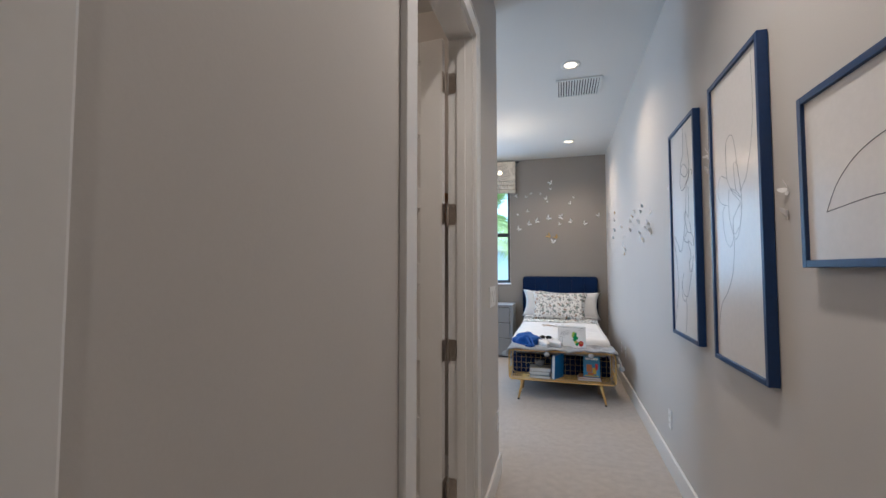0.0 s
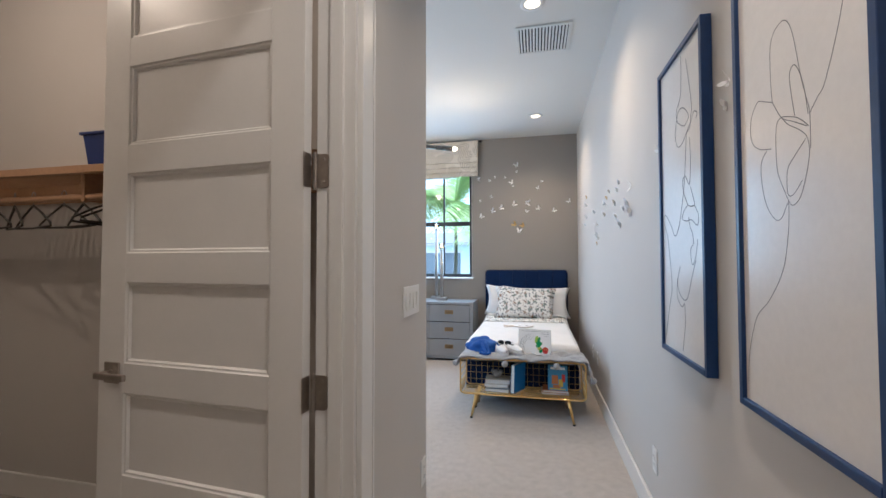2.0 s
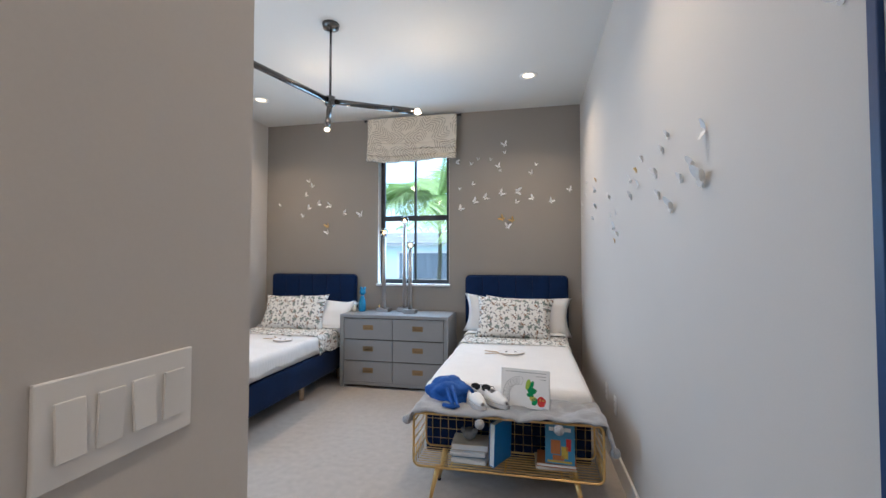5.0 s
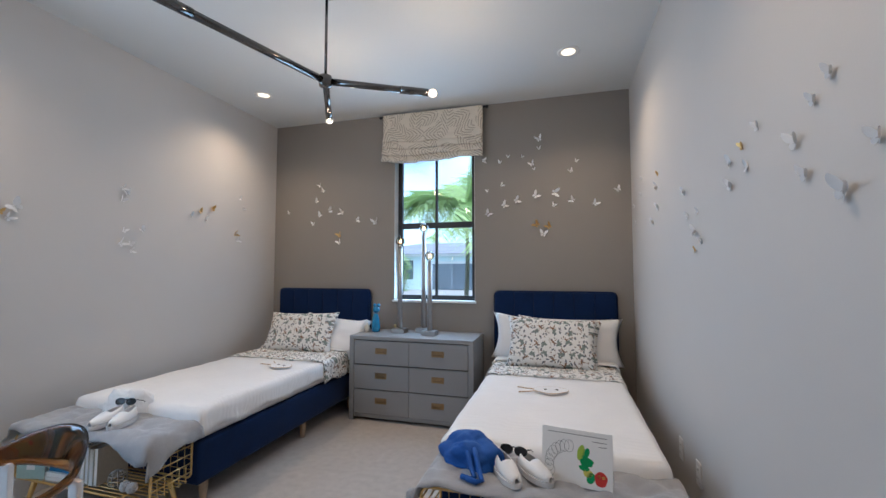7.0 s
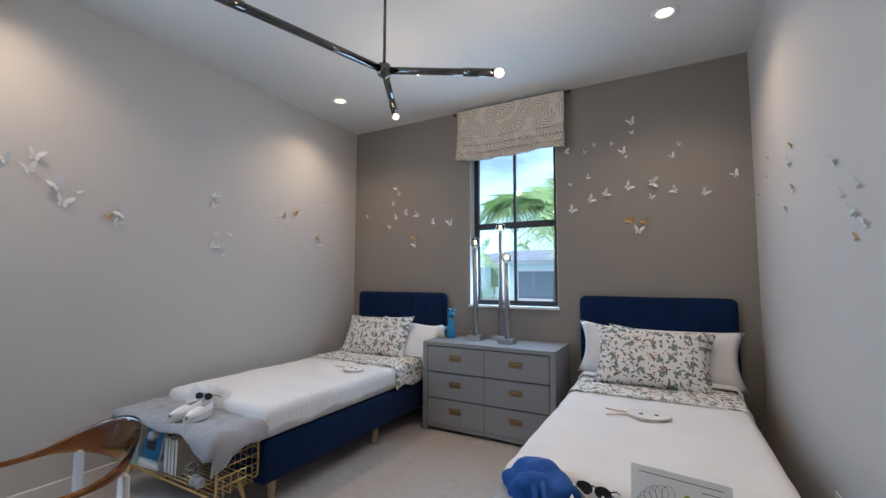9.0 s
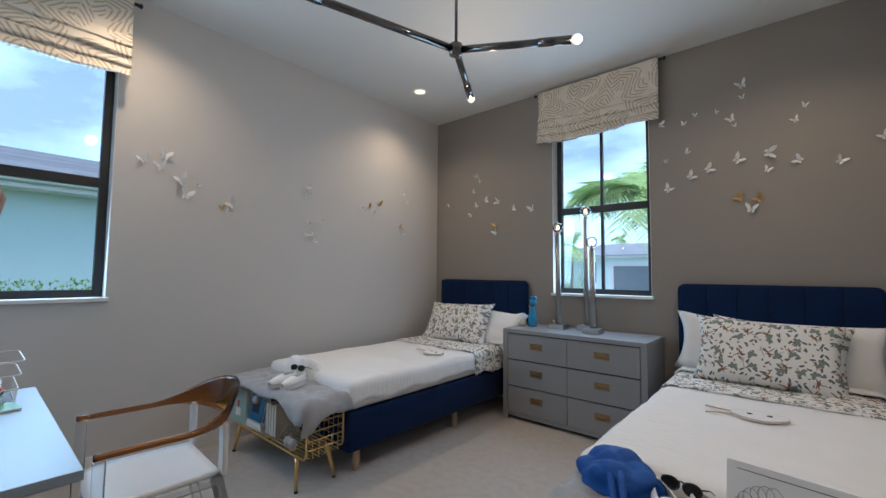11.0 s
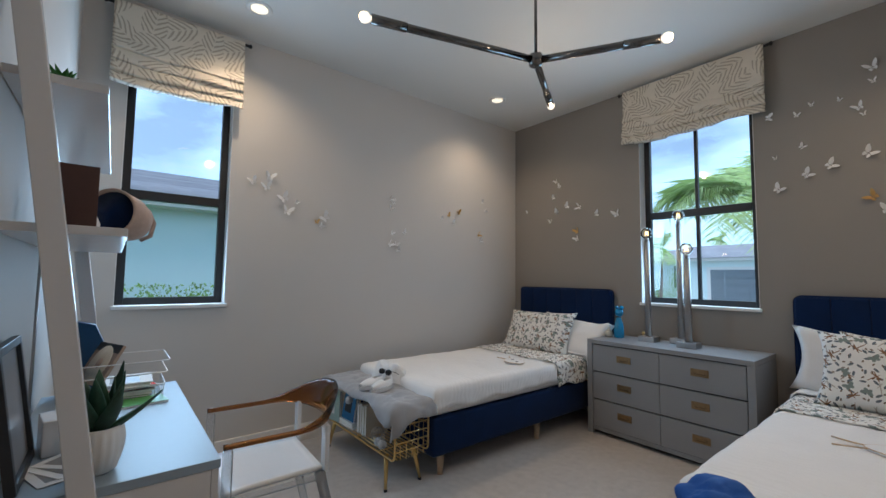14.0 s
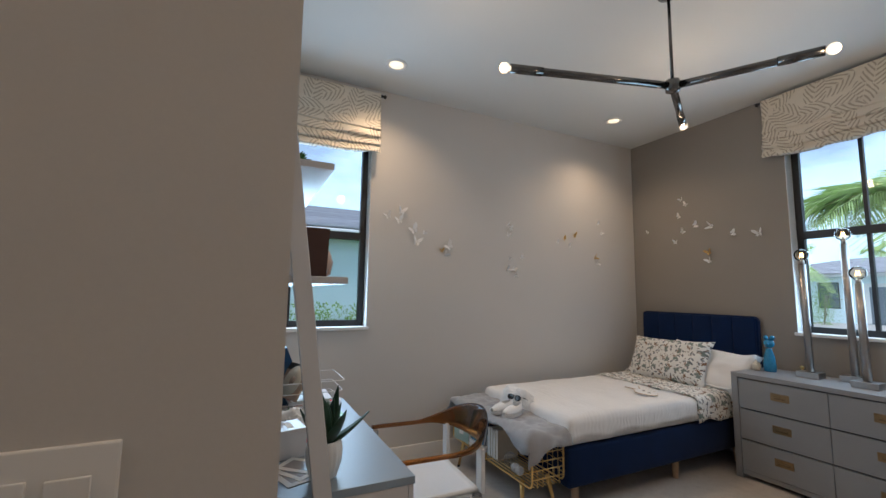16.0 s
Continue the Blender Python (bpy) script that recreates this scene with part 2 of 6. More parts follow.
def window(name, m, w, h, rail_z, mullion, label):
    """A black-framed sash window, origin at the middle of the sill, seen from +y inside towards -y outside."""
    win = structure(thing(name, m, label, "window"))
    f, d = 0.05, 0.045
    slab("window_frame", BLACK, win, -w / 2, -w / 2 + f, -d, 0, 0, h, 0.003)
    slab("window_frame", BLACK, win, w / 2 - f, w / 2, -d, 0, 0, h, 0.003)
    slab("window_frame", BLACK, win, -w / 2 + f, w / 2 - f, -d, 0, 0, f, 0.003)
    slab("window_frame", BLACK, win, -w / 2 + f, w / 2 - f, -d, 0, h - f, h, 0.003)
    slab("meeting_rail", BLACK, win, -w / 2 + f, w / 2 - f, -d, 0.006, rail_z - 0.03, rail_z + 0.03, 0.003)
    if mullion:
        slab("glazing_bar", BLACK, win, -0.012, 0.012, -d + 0.01, -0.004, f, rail_z - 0.03)
        slab("glazing_bar", BLACK, win, -0.012, 0.012, -d + 0.01, -0.004, rail_z + 0.03, h - f)
    for z0, z1 in ((f, rail_z - 0.03), (rail_z + 0.03, h - f)):
        pane = slab("pane", GLASS, win, -w / 2 + f - 0.004, w / 2 - f + 0.004, -0.030, -0.024, z0 - 0.004, z1 + 0.004)
        pane.visible_shadow = False
    return win


w_b = window("window_1", pose((BX0 + BX1) / 2, 0.10, BZ0, 0, 0, 180), BX1 - BX0, BZ1 - BZ0, 0.783, True, "black metal sash window with a centre bar")
w_l = window("window_2", pose(W - 0.10, (LY0 + LY1) / 2, LZ0, 0, 0, -90), LY1 - LY0, LZ1 - LZ0, 0.73, False, "black metal two-pane sash window")
structure(slab("window_sill", TRIM, None, BX0 - 0.012, BX1 + 0.012, -0.022, 0.095, BZ0 - 0.02, BZ0 + 0.004, 0.003), "thin white painted window sill", "sill")
structure(slab("window_sill", TRIM, None, W - 0.095, W + 0.022, LY0 - 0.012, LY1 + 0.012, LZ0 - 0.02, LZ0 + 0.004, 0.003), "thin white painted window sill", "sill")
# white reveal linings inside the openings
for x0, x1 in ((BX0 - 0.001, BX0 + 0.004), (BX1 - 0.004, BX1 + 0.001)):
    structure(slab("trim", TRIM, None, x0, x1, 0.002, 0.098, BZ0 + 0.005, BZ1), "white painted window reveal", "trim")
for y0, y1 in ((LY0 - 0.001, LY0 + 0.004), (LY1 - 0.004, LY1 + 0.001)):
    structure(slab("trim", TRIM, None, W - 0.098, W - 0.002, y0, y1, LZ0 + 0.005, LZ1), "white painted window reveal", "trim")


def casing(x, y0, y1, z1, side):
    """Moulded door casing round an opening in a wall of constant x."""
    c = 0.088
    for a, b, inner in ((y0 - c, y0, 1), (y1, y1 + c, 0)):
        bm = bmesh.new()
        box(bm, x, x + side * 0.017, a, b, 0, z1 + c)
        if inner:
            box(bm, x + side * 0.017, x + side * 0.020, a, a + 0.012, 0, z1 + c)
        else:
            box(bm, x + side * 0.017, x + side * 0.020, b - 0.012, b, 0, z1 + c)
        bevel(bm, 0.0015, 1)
        structure(part("trim", bm, TRIM), "white moulded door casing", "trim")
    bm = bmesh.new()
    box(bm, x, x + side * 0.017, y0, y1, z1, z1 + c)
    box(bm, x + side * 0.017, x + side * 0.020, y0 - c + 0.012, y1 + c - 0.012, z1 + c - 0.012, z1 + c)
    structure(part("trim", bm, TRIM), "white moulded door casing", "trim")


casing(XH, DY0, DY1, DZ, 1)
casing(XH - T, DY0 - 0.04, DY1 + 0.04, DZ + 0.04, -1)
# jamb linings with a stop bead
for y0, y1, s0, s1 in ((DY0, DY0 + 0.018, DY0 + 0.018, DY0 + 0.030), (DY1 - 0.018, DY1, DY1 - 0.030, DY1 - 0.018)):
    structure(slab("trim", TRIM, None, XH - T, XH, y0, y1, 0, DZ), "white door jamb", "trim")
    structure(slab("trim", TRIM, None, XH - 0.075, XH - 0.035, s0, s1, 0, DZ - 0.03), "white door stop", "trim")
structure(slab("trim", TRIM, None, XH - T, XH, DY0 + 0.018, DY1 - 0.018, DZ - 0.018, DZ), "white door head", "trim")
# entry casing further back in the hall
structure(slab("trim", TRIM, None, XH, XH + 0.02, -6.50, -6.393, 0, H - 0.45, 0.004), "white entry door casing", "trim")

# closet door, standing open into the closet
HX, HY = XH - T - 0.016, DY1 - 0.022
door = structure(thing("door_1", pose(HX, HY, 0.012, 0, 0, -90 - 94), "white six-panel closet door standing open", "door"))
DW, DH, DT = 0.80, 2.415, 0.036
# local x runs from the hinge along the leaf
z = 0.235
panels = []
for k in range(6):
    panels.append((z, z + 0.268))
    z += 0.268 + 0.0955
edges = [0.0] + [v for p in panels for v in p] + [DH]
slab("stile", TRIM, door, 0, 0.115, 0, DT, 0, DH, 0.002)
slab("stile", TRIM, door, DW - 0.115, DW, 0, DT, 0, DH, 0.002)
for a, b in zip(edges[0::2], edges[1::2]):
    slab("rail", TRIM, door, 0.115, DW - 0.115, 0, DT, a, b, 0.0)


def door_panel(z0, z1):
    bm = bmesh.new()
    x0, x1 = 0.115, DW - 0.115
    box(bm, x0, x1, 0.013, DT - 0.013, z0, z1)
    # two-step sticking round the sunk field, on both faces
    for y_out, s in ((0.0, 1), (DT, -1)):
        rings = []
        for inset, depth in ((0.0, 0.0005), (0.004, 0.0045), (0.010, 0.0050), (0.015, 0.0128)):
            y = y_out + s * depth
            rings.append([bm.verts.new((px, y, pz)) for px, pz in ((x0 + inset, z0 + inset), (x1 - inset, z0 + inset), (x1 - inset, z1 - inset), (x0 + inset, z1 - inset))])
        for lo, hi in zip(rings, rings[1:]):
            for i in range(4):
                bm.faces.new((lo[i], lo[(i + 1) % 4], hi[(i + 1) % 4], hi[i]))
    return part("panel", bm, TRIM, door)


for z0, z1 in panels:
    door_panel(z0, z1)
NICKEL = material("satin_nickel", (0.42, 0.38, 0.34), 0.34, 1.0, vary=0.08, scale=30)
for s, y in ((-1, 0.0), (1, DT)):
    rose = slab("door_handle", NICKEL, door, DW - 0.10, DW - 0.035, min(y, y + s * 0.008), max(y, y + s * 0.008), 0.895, 0.965, 0.003, "square nickel lever handle")
    tube("lever", NICKEL, rose, [(DW - 0.067, y, 0.93), (DW - 0.067, y + s * 0.05, 0.93)], 0.011)
    slab("lever", NICKEL, rose, DW - 0.185, DW - 0.055, min(y + s * 0.042, y + s * 0.056), max(y + s * 0.042, y + s * 0.056), 0.92, 0.942, 0.004)
slab("latch", NICKEL, door, DW - 0.001, DW + 0.002, 0.006, DT - 0.006, 0.88, 0.98)


def hinge(zc):
    h = structure(thing("hinge", pose(HX + 0.010, HY + 0.004, zc), "rounded satin nickel door hinge", "hinge"))
    # leaf on the jamb, its corners rounded, and the knuckle
    for name, x0, x1 in (("hinge_leaf", 0.006, 0.046),):
        bm = bmesh.new()
        pts = []
        for cx, cz, a0 in ((x1 - 0.012, 0.038, 0), (x1 - 0.012, -0.038, -90)):
            for k in range(5):
                a = radians(a0 + 90 - 22.5 * k) if a0 == 0 else radians(-22.5 * k)
                pts.append((cx + 0.012 * math.cos(a), 0.0, cz + 0.012 * math.sin(a)))
        loop = [(x0, 0, 0.05)] + pts + [(x0, 0, -0.05)]
        face = bm.faces.new([bm.verts.new(p) for p in loop])
        r = bmesh.ops.extrude_face_region(bm, geom=[face])
        bmesh.ops.translate(bm, verts=[v for v in r["geom"] if isinstance(v, bmesh.types.BMVert)], vec=(0, -0.004, 0))
        part(name, bm, NICKEL, h)
    slab("hinge_leaf", NICKEL, h, -0.014, -0.010, -0.045, -0.006, -0.05, 0.05, 0.0015)
    bm = bmesh.new()
    for k in range(5):
        tube_into(bm, [(0.002, -0.006, -0.05 + 0.02 * k + 0.0004), (0.002, -0.006, -0.05 + 0.02 * k + 0.0196)], 0.0075, 10)
    tube_into(bm, [(0.002, -0.006, -0.056), (0.002, -0.006, 0.056)], 0.005, 8)
    part("knuckle", bm, NICKEL, h)
    for sz in (-0.034, 0.034):
        lathe("screw", NICKEL, h, [(0.004, 0), (0.0036, 0.001)], 10, pose(0.03, -0.004, sz, 90))


for zc in (0.29, 0.93, 1.575, 2.215):
    hinge(zc)

# ---- closet fittings ----
SHELFWOOD = material("closet_wood", (0.45, 0.27, 0.15), 0.55, vary=0.12, scale=6, bump=0.1, bump_scale=60)
shelf = thing("closet_shelf", pose(-2.1, YF - T, 1.72), "wooden closet shelf with a hanging rail under it", "shelf")
slab("front_rail", SHELFWOOD, shelf, -1.55, 0.85, -0.345, -0.31, -0.012, 0.022, 0.002)
for k in range(69):
    slab("slat", SHELFWOOD, shelf, -1.54 + 0.0345 * k, -1.522 + 0.0345 * k, -0.31, -0.021, 0.010, 0.022)
slab("cleat", SHELFWOOD, shelf, -1.55, 0.85, -0.02, -0.001, -0.085, 0.022, 0.002)
tube("hanging_rail", SHELFWOOD, shelf, [(-1.55, -0.27, -0.11), (0.85, -0.27, -0.11)], 0.017, 12)
for bx in (-0.5, 0.4):
    slab("bracket", SHELFWOOD, shelf, bx - 0.01, bx + 0.01, -0.29, -0.021, -0.13, 0.009, 0.002)
DARKPLASTIC = material("dark_plastic", (0.03, 0.028, 0.026), 0.4)


def hanger(x, turn):
    hg = thing("clothes_hanger", pose(x, YF - T - 0.27, 1.627, 0, 0, turn), "dark slim clothes hanger hanging empty", "hanger", "hangers on the closet rail")
    hook = [(0.0, -0.02 * math.sin(radians(a)), 0.0 + 0.02 * math.cos(radians(a))) for a in range(-120, 100, 20)]
    hook = [(0, p[1], p[2] - 0.0) for p in hook]
    tube("hook", NICKEL, hg, hook + [(0, 0, -0.045)], 0.0022, 6)
    tube("frame", DARKPLASTIC, hg, [(0, 0, -0.045), (0, 0.1, -0.085), (0, 0.2, -0.135), (0, 0.205, -0.15), (0, 0.0, -0.155), (0, -0.205, -0.15), (0, -0.2, -0.135), (0, -0.1, -0.085), (0, 0, -0.045)], 0.005, 6)
    return hg


first_hanger = hanger(-3.2, 78)
for x, turn in ((-3.05, 66), (-2.93, 74), (-2.74, 80), (-2.62, 70), (-2.45, 12), (-2.33, -8), (-2.1, 6), (-1.9, -5)):
    copy_thing(first_hanger, pose(x, YF - T - 0.27, 1.627, 0, 0, turn))
binb = thing("storage_bin", pose(-2.45, YF - T - 0.22, 1.7425), "dark blue tapered storage bin on the closet shelf", "bin")
BLUEPL = material("blue_plastic", (0.01, 0.03, 0.16), 0.4)
bm = bmesh.new()
box(bm, -0.10, 0.10, -0.08, 0.08, 0, 0.004)
for sx, sy, ex, ey in ((-1, 0, 0.004, 0.1), (1, 0, 0.004, 0.1), (0, -1, 0.1, 0.004), (0, 1, 0.1, 0.004)):
    vs = box(bm, sx * 0.1 - ex, sx * 0.1 + ex, sy * 0.08 - (ey if sx == 0 else 0.08), sy * 0.08 + (ey if sx == 0 else 0.08), 0, 0.15)
    for v in vs:
        if v.co.z > 0.1:
            v.co.x *= 1.18
            v.co.y *= 1.18
part("body", bm, BLUEPL, binb)
slab("rim", BLUEPL, binb, -0.13, 0.13, 0.092, 0.108, 0.142, 0.155, 0.003)
slab("rim", BLUEPL, binb, -0.13, 0.13, -0.108, -0.092, 0.142, 0.155, 0.003)

# ---- switch plate, outlets, vent, downlights ----
PLATE = material("white_plastic", (0.76, 0.75, 0.73), 0.35, vary=0.01)


def switch_plate(m, gangs):
    p = thing("light_switch", m, "white four-gang rocker switch plate", "switch")
    w = 0.046 * gangs + 0.026
    slab("cover_plate", PLATE, p, -w / 2, w / 2, -0.006, 0, -0.06, 0.06, 0.002)
    for k in range(gangs):
        x = (k - (gangs - 1) / 2) * 0.046
        slab("rocker", PLATE, p, x - 0.0165, x + 0.0165, -0.0105, -0.0065, -0.0335, 0.0335, 0.001, m=pose(0, 0, 0, 3 if k % 2 else -3))


def outlet(m, gangs=1, label="white duplex wall outlet"):
    p = thing("wall_outlet", m, label, "outlet")
    slab("cover_plate", PLATE, p, -0.036, 0.036, -0.006, 0, -0.058, 0.058, 0.002)
    for zc in (-0.02, 0.02):
        face = slab("socket", PLATE, p, -0.016, 0.016, -0.009, -0.0062, zc - 0.014, zc + 0.014, 0.002)
        for sx in (-0.006, 0.006):
            slab("slot", DARKPLASTIC, face, sx - 0.001, sx + 0.001, -0.0096, -0.0088, zc - 0.004, zc + 0.005)


switch_plate(pose(XH, -4.182, 1.148, 0, 0, 90), 4)
outlet(pose(XH, -4.00, 0.36, 0, 0, 90))
outlet(pose(0, -3.615, 0.34, 0, 0, -90))
outlet(pose(0, -1.43, 0.40, 0, 0, -90))
outlet(pose(0, -1.73, 0.40, 0, 0, -90))

vent = thing("ceiling_vent", pose(-0.49, -2.56, H), "white slatted air vent in the ceiling", "vent")
# near-black for painted shade in gaps, and for one book's cover print
DARK = material("shade_and_print_dark", (0.03, 0.03, 0.03), 0.8)
# flat dark sheet gives the shade between the slats; no duct is built
slab("shade_backing", DARK, vent, -0.19, 0.19, -0.19, 0.19, -0.003, 0)
for x0, x1, y0, y1 in ((-0.205, 0.205, -0.205, -0.182), (-0.205, 0.205, 0.182, 0.205), (-0.205, -0.182, -0.182, 0.182), (0.182, 0.205, -0.182, 0.182)):
    slab("frame", CEIL, vent, x0, x1, y0, y1, -0.012, 0, 0.002)
for k in range(15):
    x = -0.168 + 0.024 * k
    slab("slat", CEIL, vent, -0.0075, 0.0075, -0.182, 0.182, -0.001, 0.001, m=pose(x, 0, -0.008, 0, 28))

CANGLOW = glowing("can_glow", (1.0, 0.78, 0.50), 1.6)
# the two hall fittings only go with the added hall lamps
for k, (cx, cy) in enumerate(CANS):
    can = thing("recessed_downlight", pose(cx, cy, H), "white round recessed downlight, switched on, the two in the hall assumed", "downlight", "ceiling downlights")
    bm = bmesh.new()
    n = 32
    rings = []
    for r, zz in ((0.082, 0.0), (0.082, -0.005), (0.06, -0.007), (0.052, -0.002)):
        rings.append([bm.verts.new((r * math.cos(2 * math.pi * j / n), r * math.sin(2 * math.pi * j / n), zz)) for j in range(n)])
    for a, b in zip(rings, rings[1:]):
        for j in range(n):
            bm.faces.new((a[j], a[(j + 1) % n], b[(j + 1) % n], b[j]))
    part("trim_ring", bm, PLATE, can, "", True)
    lathe("lens", CANGLOW, can, [(0.053, -0.004), (0.053, -0.002)], 24)

# ---- printed fabrics ----


def local_cells(n, l, source, scale, seed):
    """Voronoi cells over a plane: the place inside a cell turned by a random angle, and the cell's random colour."""
    sc = n.new("ShaderNodeVectorMath")
    sc.operation = "MULTIPLY_ADD"
    sc.inputs[1].default_value = (scale, scale, scale)
    sc.inputs[2].default_value = (seed, seed * 1.7, 0)
    l.new(source, sc.inputs[0])
    vo = n.new("ShaderNodeTexVoronoi")
    vo.voronoi_dimensions = "2D"
    vo.inputs["Scale"].default_value = 1.0
    vo.inputs["Randomness"].default_value = 0.75
    l.new(sc.outputs[0], vo.inputs["Vector"])
    sub = n.new("ShaderNodeVectorMath")
    sub.operation = "SUBTRACT"
    l.new(sc.outputs[0], sub.inputs[0])
    l.new(vo.outputs["Position"], sub.inputs[1])
    sep = n.new("ShaderNodeSeparateColor")
    l.new(vo.outputs["Color"], sep.inputs["Color"])
    ang = n.new("ShaderNodeMath")
    ang.operation = "MULTIPLY"
    ang.inputs[1].default_value = 6.28
    l.new(sep.outputs[0], ang.inputs[0])
    rot = n.new("ShaderNodeVectorRotate")
    rot.rotation_type = "Z_AXIS"
    l.new(sub.outputs[0], rot.inputs["Vector"])
    l.new(ang.outputs[0], rot.inputs["Angle"])
    return rot.outputs[0], sep.outputs[1], sep.outputs[2]


def ellipse(n, l, vec, rx, ry, turn=0.0, off=(0, 0)):
    """1 inside an ellipse."""
    mp = n.new("ShaderNodeMapping")
    mp.vector_type = "TEXTURE"
    mp.inputs["Location"].default_value = (off[0], off[1], 0)
    mp.inputs["Rotation"].default_value = (0, 0, radians(turn))
    mp.inputs["Scale"].default_value = (rx, ry, 1)
    l.new(vec, mp.inputs["Vector"])
    ln = n.new("ShaderNodeVectorMath")
    ln.operation = "LENGTH"
    l.new(mp.outputs[0], ln.inputs[0])
    lt = n.new("ShaderNodeMath")
    lt.operation = "LESS_THAN"
    lt.inputs[1].default_value = 1.0
    l.new(ln.outputs["Value"], lt.inputs[0])
    return lt.outputs[0]


def op(n, l, kind, a, b):
    m = n.new("ShaderNodeMath")
    m.operation = kind
    for i, v in enumerate((a, b)):
        if isinstance(v, (int, float)):
            m.inputs[i].default_value = v
        else:
            l.new(v, m.inputs[i])
    return m.outputs[0]


def flat_source(n, l, axes):
    co = n.new("ShaderNodeTexCoord")
    sep = n.new("ShaderNodeSeparateXYZ")
    com = n.new("ShaderNodeCombineXYZ")
    l.new(co.outputs["Object"], sep.inputs[0])
    # a lying cloth keeps its print where it hangs down over the sides
    l.new(op(n, l, "ADD", sep.outputs[0], sep.outputs[2]) if axes == (0, 1) else sep.outputs[axes[0]], com.inputs[0])
    l.new(sep.outputs[axes[1]], com.inputs[1])
    return com.outputs[0]


def insect_print(name, axes, seed):
    """White cotton printed with moths, dragonflies and leaves."""
    mat = material(name, (0.76, 0.75, 0.72), 0.9, vary=0.03, scale=6, bump=0.3, bump_scale=200)
    n, l = mat.node_tree.nodes, mat.node_tree.links
    p = n["Principled BSDF"]
    base = p.inputs["Base Color"].links[0].from_socket
    src = flat_source(n, l, axes)
    last = base
    layers = (
        ("moth", 10.5, seed, (0.20, 0.24, 0.22)),
        ("dragonfly", 9.5, seed + 5.3, (0.22, 0.11, 0.05)),
        ("leaf", 22.0, seed + 9.1, (0.13, 0.15, 0.17)),
        ("bug", 25.0, seed + 14.7, (0.16, 0.11, 0.07)),
        ("twig", 11.0, seed + 21.7, (0.44, 0.40, 0.34)),
    )
    for kind, scale, sd, colour in reversed(layers):
        vec, r1, r2 = local_cells(n, l, src, scale, sd)
        if kind == "moth":
            m = op(n, l, "MAXIMUM", ellipse(n, l, vec, 0.17, 0.10, 35, (0.12, 0.07)), ellipse(n, l, vec, 0.17, 0.10, -35, (-0.12, 0.07)))
            m = op(n, l, "MAXIMUM", m, op(n, l, "MAXIMUM", ellipse(n, l, vec, 0.10, 0.08, -40, (0.09, -0.07)), ellipse(n, l, vec, 0.10, 0.08, 40, (-0.09, -0.07))))
            m = op(n, l, "MULTIPLY", m, op(n, l, "LESS_THAN", r1, 0.62))
        elif kind == "dragonfly":
            m = op(n, l, "MAXIMUM", ellipse(n, l, vec, 0.025, 0.32, 0, (0, -0.06)), op(n, l, "MAXIMUM", ellipse(n, l, vec, 0.28, 0.032, 16, (0, 0.08)), ellipse(n, l, vec, 0.28, 0.032, -16, (0, 0.08))))
            m = op(n, l, "MULTIPLY", m, op(n, l, "LESS_THAN", r1, 0.95))
        elif kind == "leaf":
            m = op(n, l, "MULTIPLY", ellipse(n, l, vec, 0.31, 0.13), op(n, l, "LESS_THAN", r1, 0.9))
        elif kind == "bug":
            m = op(n, l, "MULTIPLY", op(n, l, "MAXIMUM", ellipse(n, l, vec, 0.09, 0.2), ellipse(n, l, vec, 0.17, 0.02, 10)), op(n, l, "LESS_THAN", r1, 0.85))
        else:
            m = op(n, l, "MULTIPLY", op(n, l, "MAXIMUM", ellipse(n, l, vec, 0.4, 0.03, 12), ellipse(n, l, vec, 0.2, 0.025, -30, (0.2, 0.05))), op(n, l, "LESS_THAN", r1, 0.5))
        mix = n.new("ShaderNodeMixRGB")
        mix.inputs["Color2"].default_value = (*colour, 1)
        l.new(m, mix.inputs["Fac"])
        l.new(last, mix.inputs["Color1"])
        last = mix.outputs[0]
    l.new(last, p.inputs["Base Color"])
    return mat


